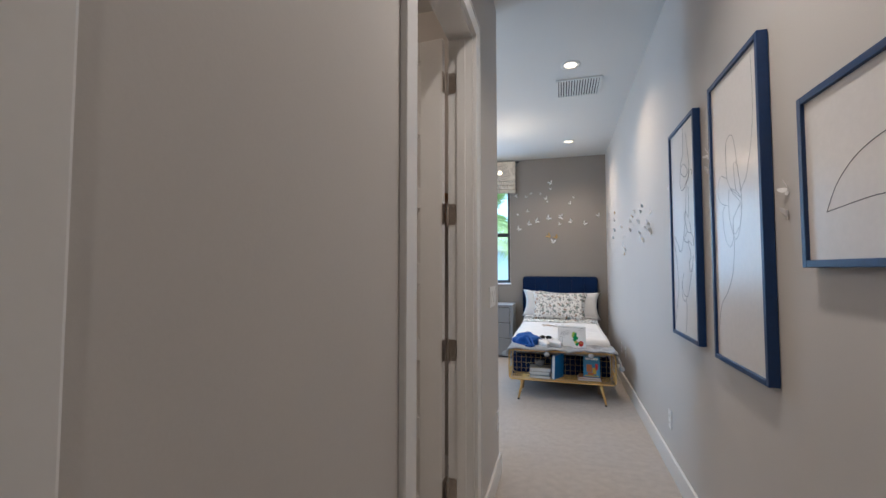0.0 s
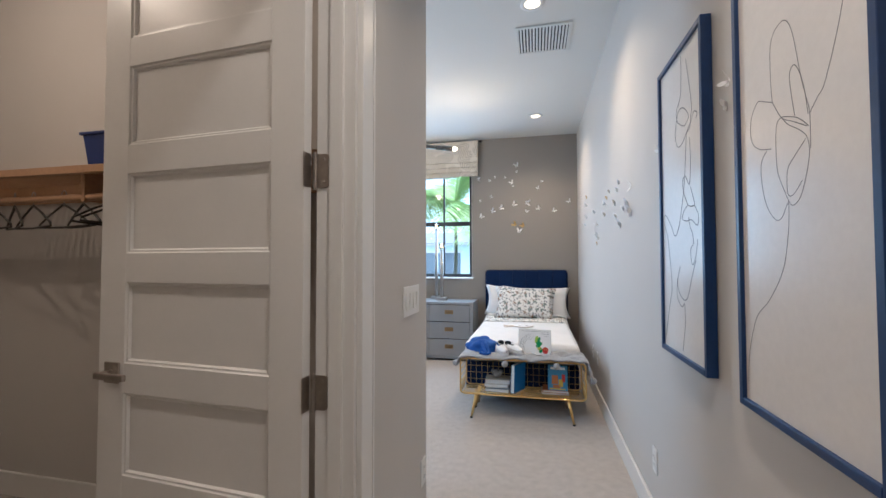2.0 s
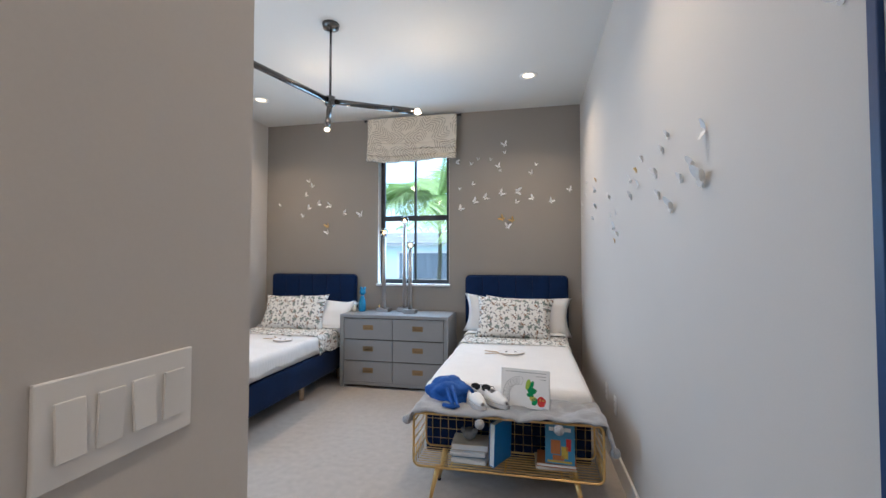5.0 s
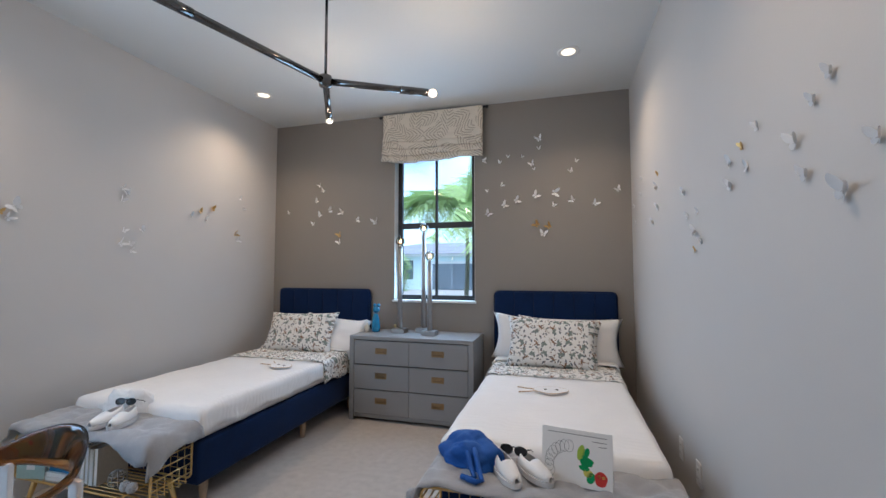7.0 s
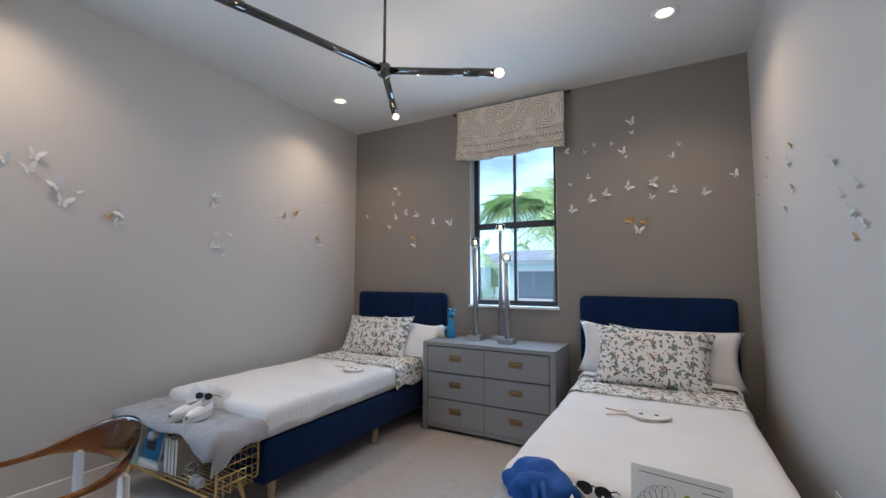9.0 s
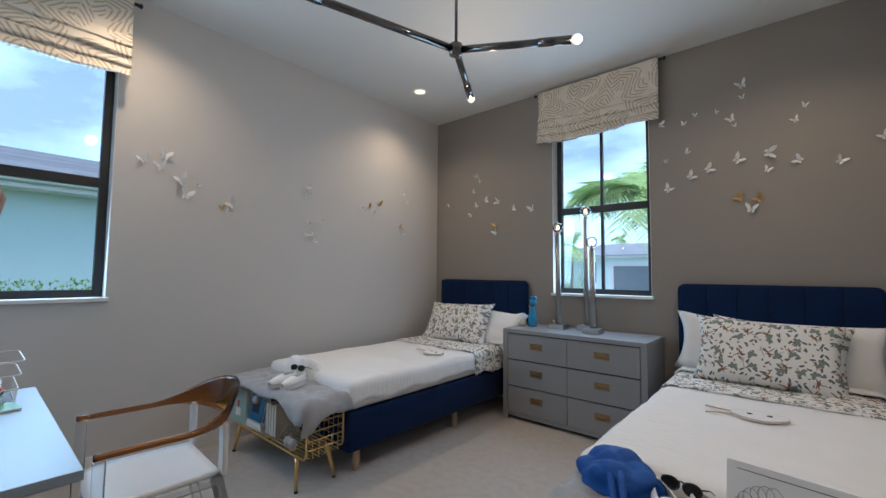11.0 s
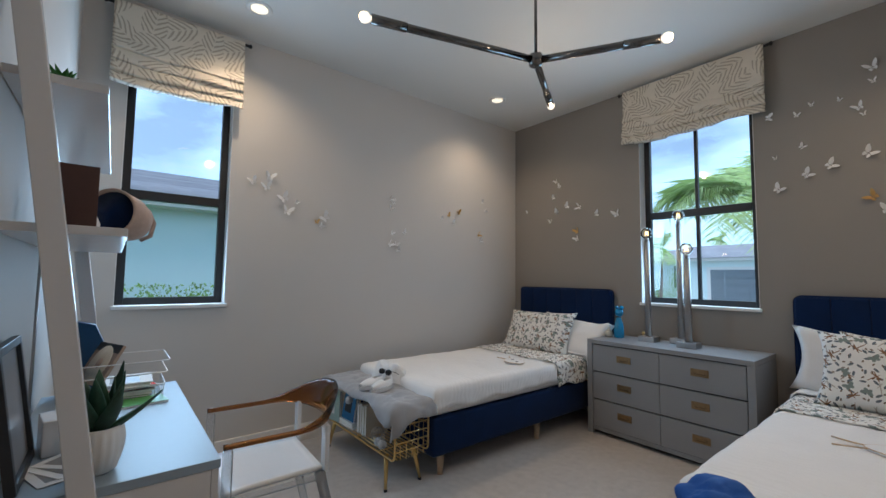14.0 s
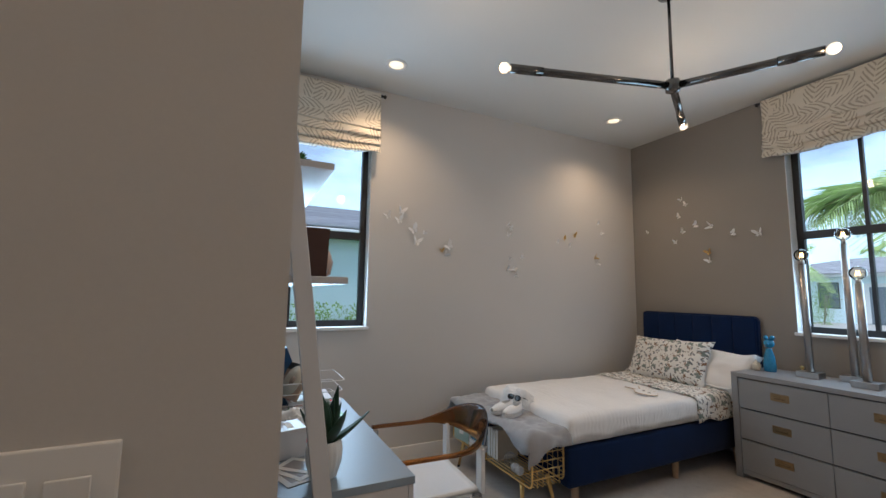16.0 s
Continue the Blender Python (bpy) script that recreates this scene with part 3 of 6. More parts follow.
def frond_print(name, axes):
    """Cream linen printed with taupe palm fronds."""
    mat = material(name, (0.70, 0.64, 0.54), 0.9, vary=0.05, scale=10, bump=0.5, bump_scale=300)
    n, l = mat.node_tree.nodes, mat.node_tree.links
    p = n["Principled BSDF"]
    base = p.inputs["Base Color"].links[0].from_socket
    src = flat_source(n, l, axes)
    blur = n.new("ShaderNodeTexNoise")
    blur.inputs["Scale"].default_value = 14
    l.new(src, blur.inputs["Vector"])
    bend = n.new("ShaderNodeVectorMath")
    bend.operation = "MULTIPLY_ADD"
    bend.inputs[1].default_value = (0.02, 0.02, 0)
    l.new(blur.outputs["Color"], bend.inputs[0])
    l.new(src, bend.inputs[2])
    bent = bend.outputs[0]
    vec, r1, r2 = local_cells(n, l, bent, 6.0, 3.3)
    sep = n.new("ShaderNodeSeparateXYZ")
    l.new(vec, sep.inputs[0])
    side = op(n, l, "ABSOLUTE", sep.outputs[0], 0)
    bow = op(n, l, "MULTIPLY", op(n, l, "MULTIPLY", side, side), 1.1)
    wave = op(n, l, "SINE", op(n, l, "MULTIPLY", op(n, l, "ADD", op(n, l, "ADD", sep.outputs[1], op(n, l, "MULTIPLY", side, 0.7)), bow), 27.0), 0)
    ramp = n.new("ShaderNodeMapRange")
    ramp.interpolation_type = "SMOOTHSTEP"
    ramp.inputs["From Min"].default_value, ramp.inputs["From Max"].default_value = -0.1, 0.7
    l.new(wave, ramp.inputs["Value"])
    m = ramp.outputs["Result"]
    rib = op(n, l, "GREATER_THAN", side, 0.018)
    m = op(n, l, "MULTIPLY", m, rib)
    mix = n.new("ShaderNodeMixRGB")
    mix.inputs["Color2"].default_value = (0.27, 0.225, 0.16, 1)
    m = op(n, l, "MULTIPLY", m, ellipse(n, l, vec, 0.46, 0.72))
    l.new(op(n, l, "MULTIPLY", m, 0.6), mix.inputs["Fac"])
    l.new(base, mix.inputs["Color1"])
    l.new(mix.outputs[0], p.inputs["Base Color"])
    return mat


PRINT_PILLOW = insect_print("insect_print_pillow", (0, 2), 2.0)
PRINT_SHEET = insect_print("insect_print_sheet", (0, 1), 7.0)
BLIND_B = frond_print("frond_print_a", (0, 2))
THROW = soft(material("grey_plush", (0.34, 0.345, 0.36), 0.95, vary=0.14, scale=9, bump=0.6, bump_scale=220), 0.4)

# ---- soft things ----


def fold(d, r=0.03):
    """Along a rounded edge: how far out and how far down a length d past the edge lies."""
    if d <= 0:
        return 0.0, 0.0
    if d < r * math.pi / 2:
        return r * math.sin(d / r), r * (1 - math.cos(d / r))
    return r, r + d - r * math.pi / 2


def cloth(name, mat, parent, x0, x1, y0, y1, z, drops, amp=0.006, seed=0.0, step=0.03, thick=0.006, hem=0.15, label="", flare=0.1, freq=4.0, tilt=0.0, tail=0.0, binding=None):
    """A cloth laid on a flat top, hanging over its edges by drops (left, right, front, back)."""
    dl, dr, df, db = drops
    nx = max(4, round((x1 - x0 + dl + dr) / step))
    ny = max(4, round((y1 - y0 + df + db) / step))
    bm = bmesh.new()
    grid = []
    for j in range(ny + 1):
        row = []
        for i in range(nx + 1):
            s = -dl + (x1 - x0 + dl + dr) * i / nx
            t = -df + (y1 - y0 + df + db) * j / ny
            # uneven hem
            hs = 1 + hem * noise.noise((t * 5, seed + 3, 1))
            ht = 1 + hem * noise.noise((s * 5, seed + 7, 2))
            # a tail hanging at the front right corner
            hs *= 1 + tail * math.exp(-(max(0, t) / 0.10) ** 2)
            ht *= 1 + tail * 2.2 * math.exp(-((s - (x1 - x0) + 0.03) / 0.10) ** 2)
            px, py = min(max(s, 0), x1 - x0), min(max(t, 0), y1 - y0)
            ox, oz = fold(abs(s - px) * hs)
            oy, oz2 = fold(abs(t - py) * ht)
            down = max(oz, oz2)
            sx, sy = (-1 if s < 0 else 1), (-1 if t < 0 else 1)
            wob = amp * (noise.noise((s * freq, t * freq, seed)) + 0.5 * noise.noise((s * freq * 3, t * freq * 3, seed + 5)))
            wave = down * flare * (1 + 2.2 * noise.noise(((s + t) * 9, (s - t) * 9, seed + 11)))
            x = x0 + px + sx * (ox + (wave if oz > 0.02 else 0))
            y = y0 + py + sy * (oy + (wave if oz2 > 0.02 else 0))
            row.append(bm.verts.new((x, y, z - down + (wob if down < 0.02 else 0) + tilt * py)))
        grid.append(row)
    for j in range(ny):
        for i in range(nx):
            bm.faces.new((grid[j][i], grid[j][i + 1], grid[j + 1][i + 1], grid[j + 1][i]))
    rim = [v.co.copy() for v in grid[0]] + [r[-1].co.copy() for r in grid[1:]] + [v.co.copy() for v in grid[-1][-2::-1]] + [r[0].co.copy() for r in grid[-2:0:-1]]
    ob = part(name, bm, mat, parent, label, True)
    so = ob.modifiers.new("thickness", "SOLIDIFY")
    so.thickness, so.offset = thick, 1
    if binding:
        tube("hem", binding, ob, rim, 0.0065, 6, True, label="stitched white hem")
    return ob


def pillow(name, mat, w, h, d, m, label, seed=0.0, flap=0.0):
    bm = bmesh.new()
    nx, nz = 26, 20
    sides = []
    for s in (-1, 1):
        grid = []
        for j in range(nz + 1):
            row = []
            for i in range(nx + 1):
                u, v = 2 * i / nx - 1, 2 * j / nz - 1
                bulge = (max(0, 1 - u ** 4) ** 0.55) * (max(0, 1 - v ** 4) ** 0.55)
                pinch = 1 - 0.11 * (1 - u * u) * abs(v) ** 3
                pinch2 = 1 - 0.10 * (1 - v * v) * abs(u) ** 3
                wob = 0.012 * noise.noise((u * 2.2 + seed, v * 2.2, s)) + 0.005 * noise.noise((u * 7 + seed, v * 7, s))
                row.append((u * w / 2 * pinch2, s * (d / 2 * bulge + wob * bulge) - flap * abs(u) ** 5 * (0.5 + 0.5 * v), v * h / 2 * pinch + flap * 0.8 * noise.noise((u * 1.7 + seed, 4, 2)) * abs(u) ** 2))
            grid.append(row)
        sides.append(grid)
    vs = {}

    def vert(s, i, j):
        edge = i in (0, nx) or j in (0, nz)
        key = (0 if edge else s, i, j)
        if key not in vs:
            p = sides[s][j][i]
            vs[key] = bm.verts.new((p[0], 0 if edge else p[1], p[2]))
        return vs[key]

    for s in (0, 1):
        for j in range(nz):
            for i in range(nx):
                f = [vert(s, i, j), vert(s, i + 1, j), vert(s, i + 1, j + 1), vert(s, i, j + 1)]
                bm.faces.new(f if s == 0 else f[::-1])
    ob = new(name, mesh(name, bm, mat, True))
    ob.matrix_world = m
    return tagged(ob, label, "pillow")


def bed(xc):
    b = thing("bed", pose(xc, 0, 0), "twin bed with a channelled navy velvet headboard and base", "bed", "twin beds")
    w = 0.985
    # headboard with rounded top corners and soft upright channels
    bm = bmesh.new()
    hw, r = 0.553, 0.05
    loop = [(-hw, 0.2), (hw, 0.2)] + [(hw - r + r * math.cos(radians(a)), 1.19 - r + r * math.sin(radians(a))) for a in range(0, 91, 15)] + [(-hw + r + r * math.cos(radians(a)), 1.19 - r + r * math.sin(radians(a))) for a in range(90, 181, 15)]
    f = bm.faces.new([bm.verts.new((x, -0.012, z)) for x, z in loop])
    g = bmesh.ops.extrude_face_region(bm, geom=[f])
    bmesh.ops.translate(bm, verts=[v for v in g["geom"] if isinstance(v, bmesh.types.BMVert)], vec=(0, -0.062, 0))
    bmesh.ops.bevel(bm, geom=[e for e in bm.edges if abs(e.verts[0].co.y - e.verts[1].co.y) < 1e-5], offset=0.012, segments=3, affect="EDGES")
    head = part("headboard", bm, NAVY, b)
    for k in range(6):
        cw = (2 * hw - 0.03) / 6
        x0 = -hw + 0.015 + k * cw
        slab("channel", NAVY, head, x0 + 0.001, x0 + cw - 0.001, -0.084, -0.06, 0.4, 1.176, 0.007, "", 3)
    slab("bed_base", NAVY, b, -w / 2, w / 2, -2.10, -0.09, 0.155, 0.395, 0.018, "", 3)
    slab("mattress", LINEN, b, -w / 2 + 0.01, w / 2 - 0.01, -2.08, -0.1, 0.396, 0.565, 0.05, "", 4)
    for lx in (-0.40, 0.40):
        for ly in (-1.97, -0.98, -0.2):
            lathe("leg", OAK, b, [(0.019, 0), (0.029, 0.156)], 16, pose(lx, ly, 0))
    return b


bed(-3.109)
bed(-0.695)

MATELASSE = material("matelasse", (0.78, 0.77, 0.76), 0.92, vary=0.03, scale=5, bump=0.3, bump_scale=160)
mn, ml = MATELASSE.node_tree.nodes, MATELASSE.node_tree.links
quilt = mn.new("ShaderNodeTexWave")
quilt.wave_type = "RINGS"
quilt.inputs["Scale"].default_value = 9.0
quilt.inputs["Distortion"].default_value = 9.0
quilt.inputs["Detail"].default_value = 1.0
quilt.inputs["Detail Scale"].default_value = 0.9
relief = mn.new("ShaderNodeBump")
relief.inputs["Strength"].default_value = 0.18
relief.inputs["Distance"].default_value = 0.006
ml.new(mn.new("ShaderNodeTexCoord").outputs["Object"], quilt.inputs["Vector"])
ml.new(quilt.outputs["Fac"], relief.inputs["Height"])
ml.new(relief.outputs["Normal"], shader(MATELASSE).inputs["Normal"])

for xc, sd in ((-3.109, 1.0), (-0.695, 6.0)):
    cov = cloth("coverlet", MATELASSE, None, xc - 0.462, xc + 0.462, -2.06, -0.62, 0.575, (0.15, 0.15, 0.11, 0.0), 0.009, sd, 0.03, 0.008, 0.18, flare=0.035, binding=LINEN)
    tagged(cov, "white matelasse cotton coverlet spread over the bed", "coverlet")
    band = cloth("printed_sheet", PRINT_SHEET, None, xc - 0.468, xc + 0.468, -0.84, -0.30, 0.588, (0.20, 0.20, 0.0, 0.0), 0.010, sd + 2, 0.025, 0.007, 0.2, flare=0.07, freq=7)
    tagged(band, "white sheet printed with moths and leaves, folded back", "sheet")
    roll = cloth("folded_sheet", LINEN, None, xc - 0.47, xc + 0.47, -0.42, -0.16, 0.606, (0.10, 0.10, 0.0, 0.0), 0.012, sd + 4, 0.03, 0.012, 0.2, flare=0.1)
    tagged(roll, "rumpled white top sheet under the pillows", "sheet")

pillow("pillow", LINEN, 1.12, 0.41, 0.16, pose(-0.68, -0.22, 0.77, -16, 1, 1), "plain white pillow leaning on the headboard", 1, 0.07)
pillow("printed_pillow", PRINT_PILLOW, 0.70, 0.43, 0.15, pose(-0.665, -0.335, 0.765, -20, 3, -4), "white pillow printed with moths and dragonflies", 2)
pillow("printed_pillow", PRINT_PILLOW, 0.74, 0.44, 0.15, pose(-0.71, -0.45, 0.775, -24, 2, 3), "white pillow printed with moths and dragonflies", 5)
pillow("pillow", LINEN, 0.76, 0.40, 0.17, pose(-2.875, -0.25, 0.725, -34, 5, -3), "plain white pillow leaning on the headboard", 9, 0.07)
pillow("printed_pillow", PRINT_PILLOW, 0.78, 0.44, 0.17, pose(-3.17, -0.38, 0.758, -27, -1, 2), "white pillow printed with moths and dragonflies", 12)

# white eye masks lying on the coverlets
for mx, my, tz in ((-0.70, -1.20, 8), (-2.86, -1.08, -20)):
    mk = thing("sleep_mask", pose(mx, my, 0.590, 0, 0, tz), "white fabric animal sleep mask with ties, lying flat", "mask")
    bm = bmesh.new()
    pts = [(0.10 * math.cos(a) * (1 + 0.12 * math.cos(2 * a)), 0.072 * math.sin(a) * (1.1 - 0.35 * (math.sin(a) < 0) * abs(math.cos(a)) ** 3)) for a in [2 * math.pi * k / 28 for k in range(28)]]
    f = bm.faces.new([bm.verts.new((x, y, 0)) for x, y in pts])
    g = bmesh.ops.extrude_face_region(bm, geom=[f])
    bmesh.ops.translate(bm, verts=[v for v in g["geom"] if isinstance(v, bmesh.types.BMVert)], vec=(0, 0, 0.01))
    part("pad", bm, LINEN, mk)
    ink = DARKPLASTIC
    tube("piping", OAK, mk, [(x, y, 0.008) for x, y in pts], 0.0025, 6, True)
    for ex in (-0.035, 0.04):
        lathe("eye", ink, mk, [(0.011, 0.0105), (0.011, 0.0125)], 14, pose(ex, 0.005, 0))
    for k, dy in enumerate((0.02, -0.015)):
        tube("tie", OAK, mk, [(-0.09, dy, 0.006), (-0.15, dy * 2.0, 0.004), (-0.21, dy * 3.4, 0.004)], 0.004, 6)

# ---- dresser and what stands on it ----
dr = thing("dresser", pose(-1.9525, -0.262, 0), "grey lacquered six-drawer dresser with brass pulls", "dresser")
dw, dd, dh = 1.185, 0.485, 0.773
slab("top", GREYPAINT, dr, -dw / 2, dw / 2, -dd / 2, dd / 2, dh - 0.034, dh, 0.003)
for s in (-1, 1):
    slab("side_panel", GREYPAINT, dr, s * dw / 2 - (0.045 if s > 0 else 0), s * dw / 2 + (0.045 if s < 0 else 0), -dd / 2, dd / 2, 0, dh - 0.0345, 0.002)
slab("back_panel", GREYPAINT, dr, -dw / 2 + 0.046, dw / 2 - 0.046, dd / 2 - 0.02, dd / 2 - 0.002, 0.05, dh - 0.035)
slab("plinth", GREYPAINT, dr, -dw / 2 + 0.046, dw / 2 - 0.046, -dd / 2 + 0.012, -dd / 2 + 0.03, 0.03, 0.062, 0.001)
# solid block coloured near-black, so the drawer gaps look shaded
slab("carcass", DARK, dr, -dw / 2 + 0.046, dw / 2 - 0.046, -dd / 2 + 0.03, dd / 2 - 0.021, 0.05, dh - 0.036)
# darker copy of the pull brass, for the shade inside the pulls
BRASSDARK = material("brass_shade", (0.22, 0.15, 0.08), 0.45, 1.0)
PULLBRASS = material("aged_brass", (0.32, 0.22, 0.12), 0.42, 1.0, vary=0.1, scale=30)
ROW = 0.222
for col in (0, 1):
    for r in range(3):
        x0 = -dw / 2 + 0.049 + col * 0.5445
        x1 = x0 + 0.5415
        z0 = 0.066 + r * (ROW + 0.003)
        z1 = z0 + ROW - 0.008
        drawer = slab("drawer", GREYPAINT, dr, x0, x1, -dd / 2 + 0.004, -dd / 2 + 0.026, z0, z1, 0.002)
        xm, zm = (x0 + x1) / 2, z0 + ROW * 0.56
        pull = slab("pull", PULLBRASS, drawer, xm - 0.057, xm + 0.057, -dd / 2 - 0.0005, -dd / 2 + 0.0035, zm - 0.026, zm + 0.026, 0.001, "recessed brass campaign pull")
        # flat dark plate: the hollow's shade is painted, nothing is sunk
        slab("recess_shade", BRASSDARK, pull, xm - 0.036, xm + 0.036, -dd / 2 - 0.0015, -dd / 2 - 0.0006, zm - 0.012, zm + 0.006)
        slab("bail", PULLBRASS, pull, xm - 0.034, xm + 0.034, -dd / 2 - 0.005, -dd / 2 - 0.0016, zm - 0.004, zm + 0.006, 0.001)

BULBGLASS = clear_shell("bulb_glass", (0.97, 0.90, 0.78))
FILAMENT = glowing("filament", (1.0, 0.66, 0.30), 9.0)
lampset = thing("table_lamp", pose(0, 0, 0.774), "brushed nickel three-column table lamp with round bulbs", "lamp")
spots = ((-2.155, -0.215, 0.83), (-1.943, -0.115, 0.97), (-1.825, -0.285, 0.68))
for lx, ly, lh in spots:
    slab("base_block", STEEL, lampset, lx - 0.068, lx + 0.068, ly - 0.055, ly + 0.055, 0, 0.042, 0.003)
    tube("column", STEEL, lampset, [(lx, ly, 0.042), (lx, ly, lh)], 0.0225, 20)
    lathe("collar", STEEL, lampset, [(0.016, lh), (0.016, lh + 0.02), (0.014, lh + 0.026)], 16, pose(lx, ly, 0))
    prof = [(0.014, 0.02)] + [(0.046 * math.sin(radians(a)), 0.068 - 0.046 * math.cos(radians(a))) for a in range(25, 180, 15)] + [(0.001, 0.114)]
    bulb = lathe("bulb", BULBGLASS, lampset, prof, 20, pose(lx, ly, lh), "clear round filament bulb")
    bulb.visible_shadow = False
    tube("filament", FILAMENT, bulb, [(lx - 0.012, ly, lh + 0.05), (lx - 0.006, ly, lh + 0.085), (lx, ly, lh + 0.055), (lx + 0.006, ly, lh + 0.085), (lx + 0.012, ly, lh + 0.05)], 0.0032, 6)
    tube("stem", STEEL, bulb, [(lx, ly, lh + 0.02), (lx, ly, lh + 0.05)], 0.004, 8)

BLUEGLAZE = material("blue_glaze", (0.03, 0.22, 0.42), 0.2, vary=0.2, scale=20)
bm = bmesh.new()
lathe_into(bm, [(0.03, 0), (0.04, 0.004), (0.042, 0.05), (0.035, 0.12), (0.026, 0.15), (0.02, 0.168), (0.021, 0.178)], 24)
sph = bmesh.ops.create_uvsphere(bm, u_segments=20, v_segments=14, radius=0.036, matrix=pose(0.004, 0, 0.218))
bmesh.ops.create_uvsphere(bm, u_segments=10, v_segments=8, radius=0.018, matrix=pose(0.03, -0.006, 0.262))
bmesh.ops.create_uvsphere(bm, u_segments=10, v_segments=8, radius=0.016, matrix=pose(-0.016, 0.0, 0.262))
bmesh.ops.create_uvsphere(bm, u_segments=10, v_segments=8, radius=0.012, matrix=pose(0.008, -0.036, 0.215))
fig = tagged(part("figurine", bm, BLUEGLAZE, None, "", True), "glossy blue ceramic figurine standing on the dresser", "figurine")
fig.location = (-2.41, -0.22, 0.774)
jar = thing("small_jar", pose(-2.495, -0.24, 0.774), "small cream ceramic jar with a lid", "jar")
CREAM = material("cream_ceramic", (0.62, 0.58, 0.50), 0.35, vary=0.05)
lathe("jar_body", CREAM, jar, [(0.022, 0), (0.031, 0.012), (0.031, 0.04), (0.024, 0.052)], 20)
lathe("lid", CREAM, jar, [(0.026, 0.0525), (0.02, 0.062), (0.005, 0.068), (0.009, 0.078), (0.002, 0.085)], 20)
trk = thing("trinket_dish", pose(-2.245, -0.12, 0.774), "small brass trinket on the dresser", "trinket")
lathe("dish", BRASS, trk, [(0.01, 0), (0.03, 0.018), (0.032, 0.022), (0.024, 0.018), (0.004, 0.01)], 20)
lathe("knob", BRASS, trk, [(0.004, 0.01), (0.005, 0.035), (0.014, 0.05), (0.01, 0.062), (0.002, 0.066)], 16)

# ---- chandelier ----
DARKCHROME = material("dark_chrome", (0.16, 0.155, 0.15), 0.18, 1.0, vary=0.08, scale=12)
BULBGLOW = glowing("bulb_glow", (1.0, 0.80, 0.54), 1.9)
CX, CY, CZ = -1.941, -1.938, 2.49
ch = thing("chandelier", pose(CX, CY, CZ), "dark polished nickel three-arm chandelier with round bulbs", "chandelier")
tube("rod", DARKCHROME, ch, [(0, 0, 0.03), (0, 0, H - CZ - 0.02)], 0.0085, 12)
lathe("canopy", DARKCHROME, ch, [(0.012, H - CZ - 0.045), (0.055, H - CZ - 0.03), (0.062, H - CZ)], 24)
lathe("hub", DARKCHROME, ch, [(0.012, -0.04), (0.036, -0.03), (0.04, 0), (0.036, 0.03), (0.012, 0.042)], 20)
for ax, ay in ((0.556, 0.328), (-0.317, 0.561), (-0.267, -0.913)):
    d = Vector((ax, ay, 0))
    ln = d.length
    u = d / ln
    arm = tube("arm", DARKCHROME, ch, [u * 0.035, u * (ln - 0.03)], 0.02, 16)
    tube("sleeve", DARKCHROME, arm, [u * (ln - 0.20), u * (ln - 0.028)], 0.0235, 16)
    turn = Vector((0, 0, 1)).rotation_difference(u).to_matrix().to_4x4()
    prof = [(0.013, -0.03)] + [(0.026 * math.sin(radians(a)), 0.002 - 0.026 * math.cos(radians(a))) for a in range(25, 180, 15)] + [(0.001, 0.028)]
    bl = lathe("bulb", BULBGLOW, ch, prof, 20, Matrix.Translation(u * ln) @ turn, "glowing round bulb")
    lamp("bulb_light", "POINT", 6.0, WARM, pose(CX + u.x * (ln + 0.1), CY + u.y * (ln + 0.1), CZ), radius=0.04)

# ---- roman blinds ----


def blind(m, w, h, mat, label):
    b = thing("roman_blind", m, label, "blind")
    bm = bmesh.new()
    n = 96
    nx = 40
    grid = []
    for i in range(nx + 1):
        col = []
        x = -w / 2 + w * i / nx
        for k in range(n + 1):
            s = k / n
            z = -h * s
            # stacked tucks towards the foot, each bulging out over the next
            fy = 0.0
            if s > 0.48:
                q = (s - 0.48) / 0.52 * 4 + 0.22 * noise.noise((x * 2.6, 1.5, h * 5))
                lip = max(0.0, q) - math.floor(max(0.0, q))
                out = (0.036 + 0.022 * noise.noise((x * 4.5, math.floor(q), h * 7))) * (0.6 + 0.12 * max(0.0, q))
                fy = out * (lip ** 0.8 if lip < 0.86 else (1 - lip) / 0.14)
                z -= 0.012 * lip
            fy += 0.007 * noise.noise((x * 4, s * 5, h))
            z += 0.022 * noise.noise((x * 3.1, s * 3, h * 3)) * min(1, 2 * s)
            z += (0.010 * noise.noise((x * 2.5, 3, h)) - 0.016 * math.cos(x / w * math.pi)) * max(0, s - 0.5) * 2
            col.append(bm.verts.new((x, -0.01 - fy, z)))
        grid.append(col)
    for i in range(nx):
        for k in range(n):
            bm.faces.new((grid[i][k], grid[i + 1][k], grid[i + 1][k + 1], grid[i][k + 1]))
    sh = part("fabric", bm, mat, b, "", True)
    so = sh.modifiers.new("thickness", "SOLIDIFY")
    so.thickness, so.offset = 0.004, -1
    tube("rail", BLACK, b, [(-w / 2 - 0.03, 0.012, -0.012), (w / 2 + 0.03, 0.012, -0.012)], 0.011, 12)
    for s in (-1, 1):
        lathe("finial", BLACK, b, [(0.008, 0), (0.016, 0.008), (0.016, 0.018), (0.004, 0.024)], 12, pose(s * (w / 2 + 0.028), 0.012, -0.012, 0, s * 90))
        slab("bracket", BLACK, b, s * (w / 2 - 0.04) - 0.008, s * (w / 2 - 0.04) + 0.008, 0.02, 0.07, -0.03, 0.0, 0.002)
    return b


blind(pose(-1.88, -0.07, 3.022), 1.07, 0.50, BLIND_B, "cream roman blind printed with taupe palm fronds, half raised")
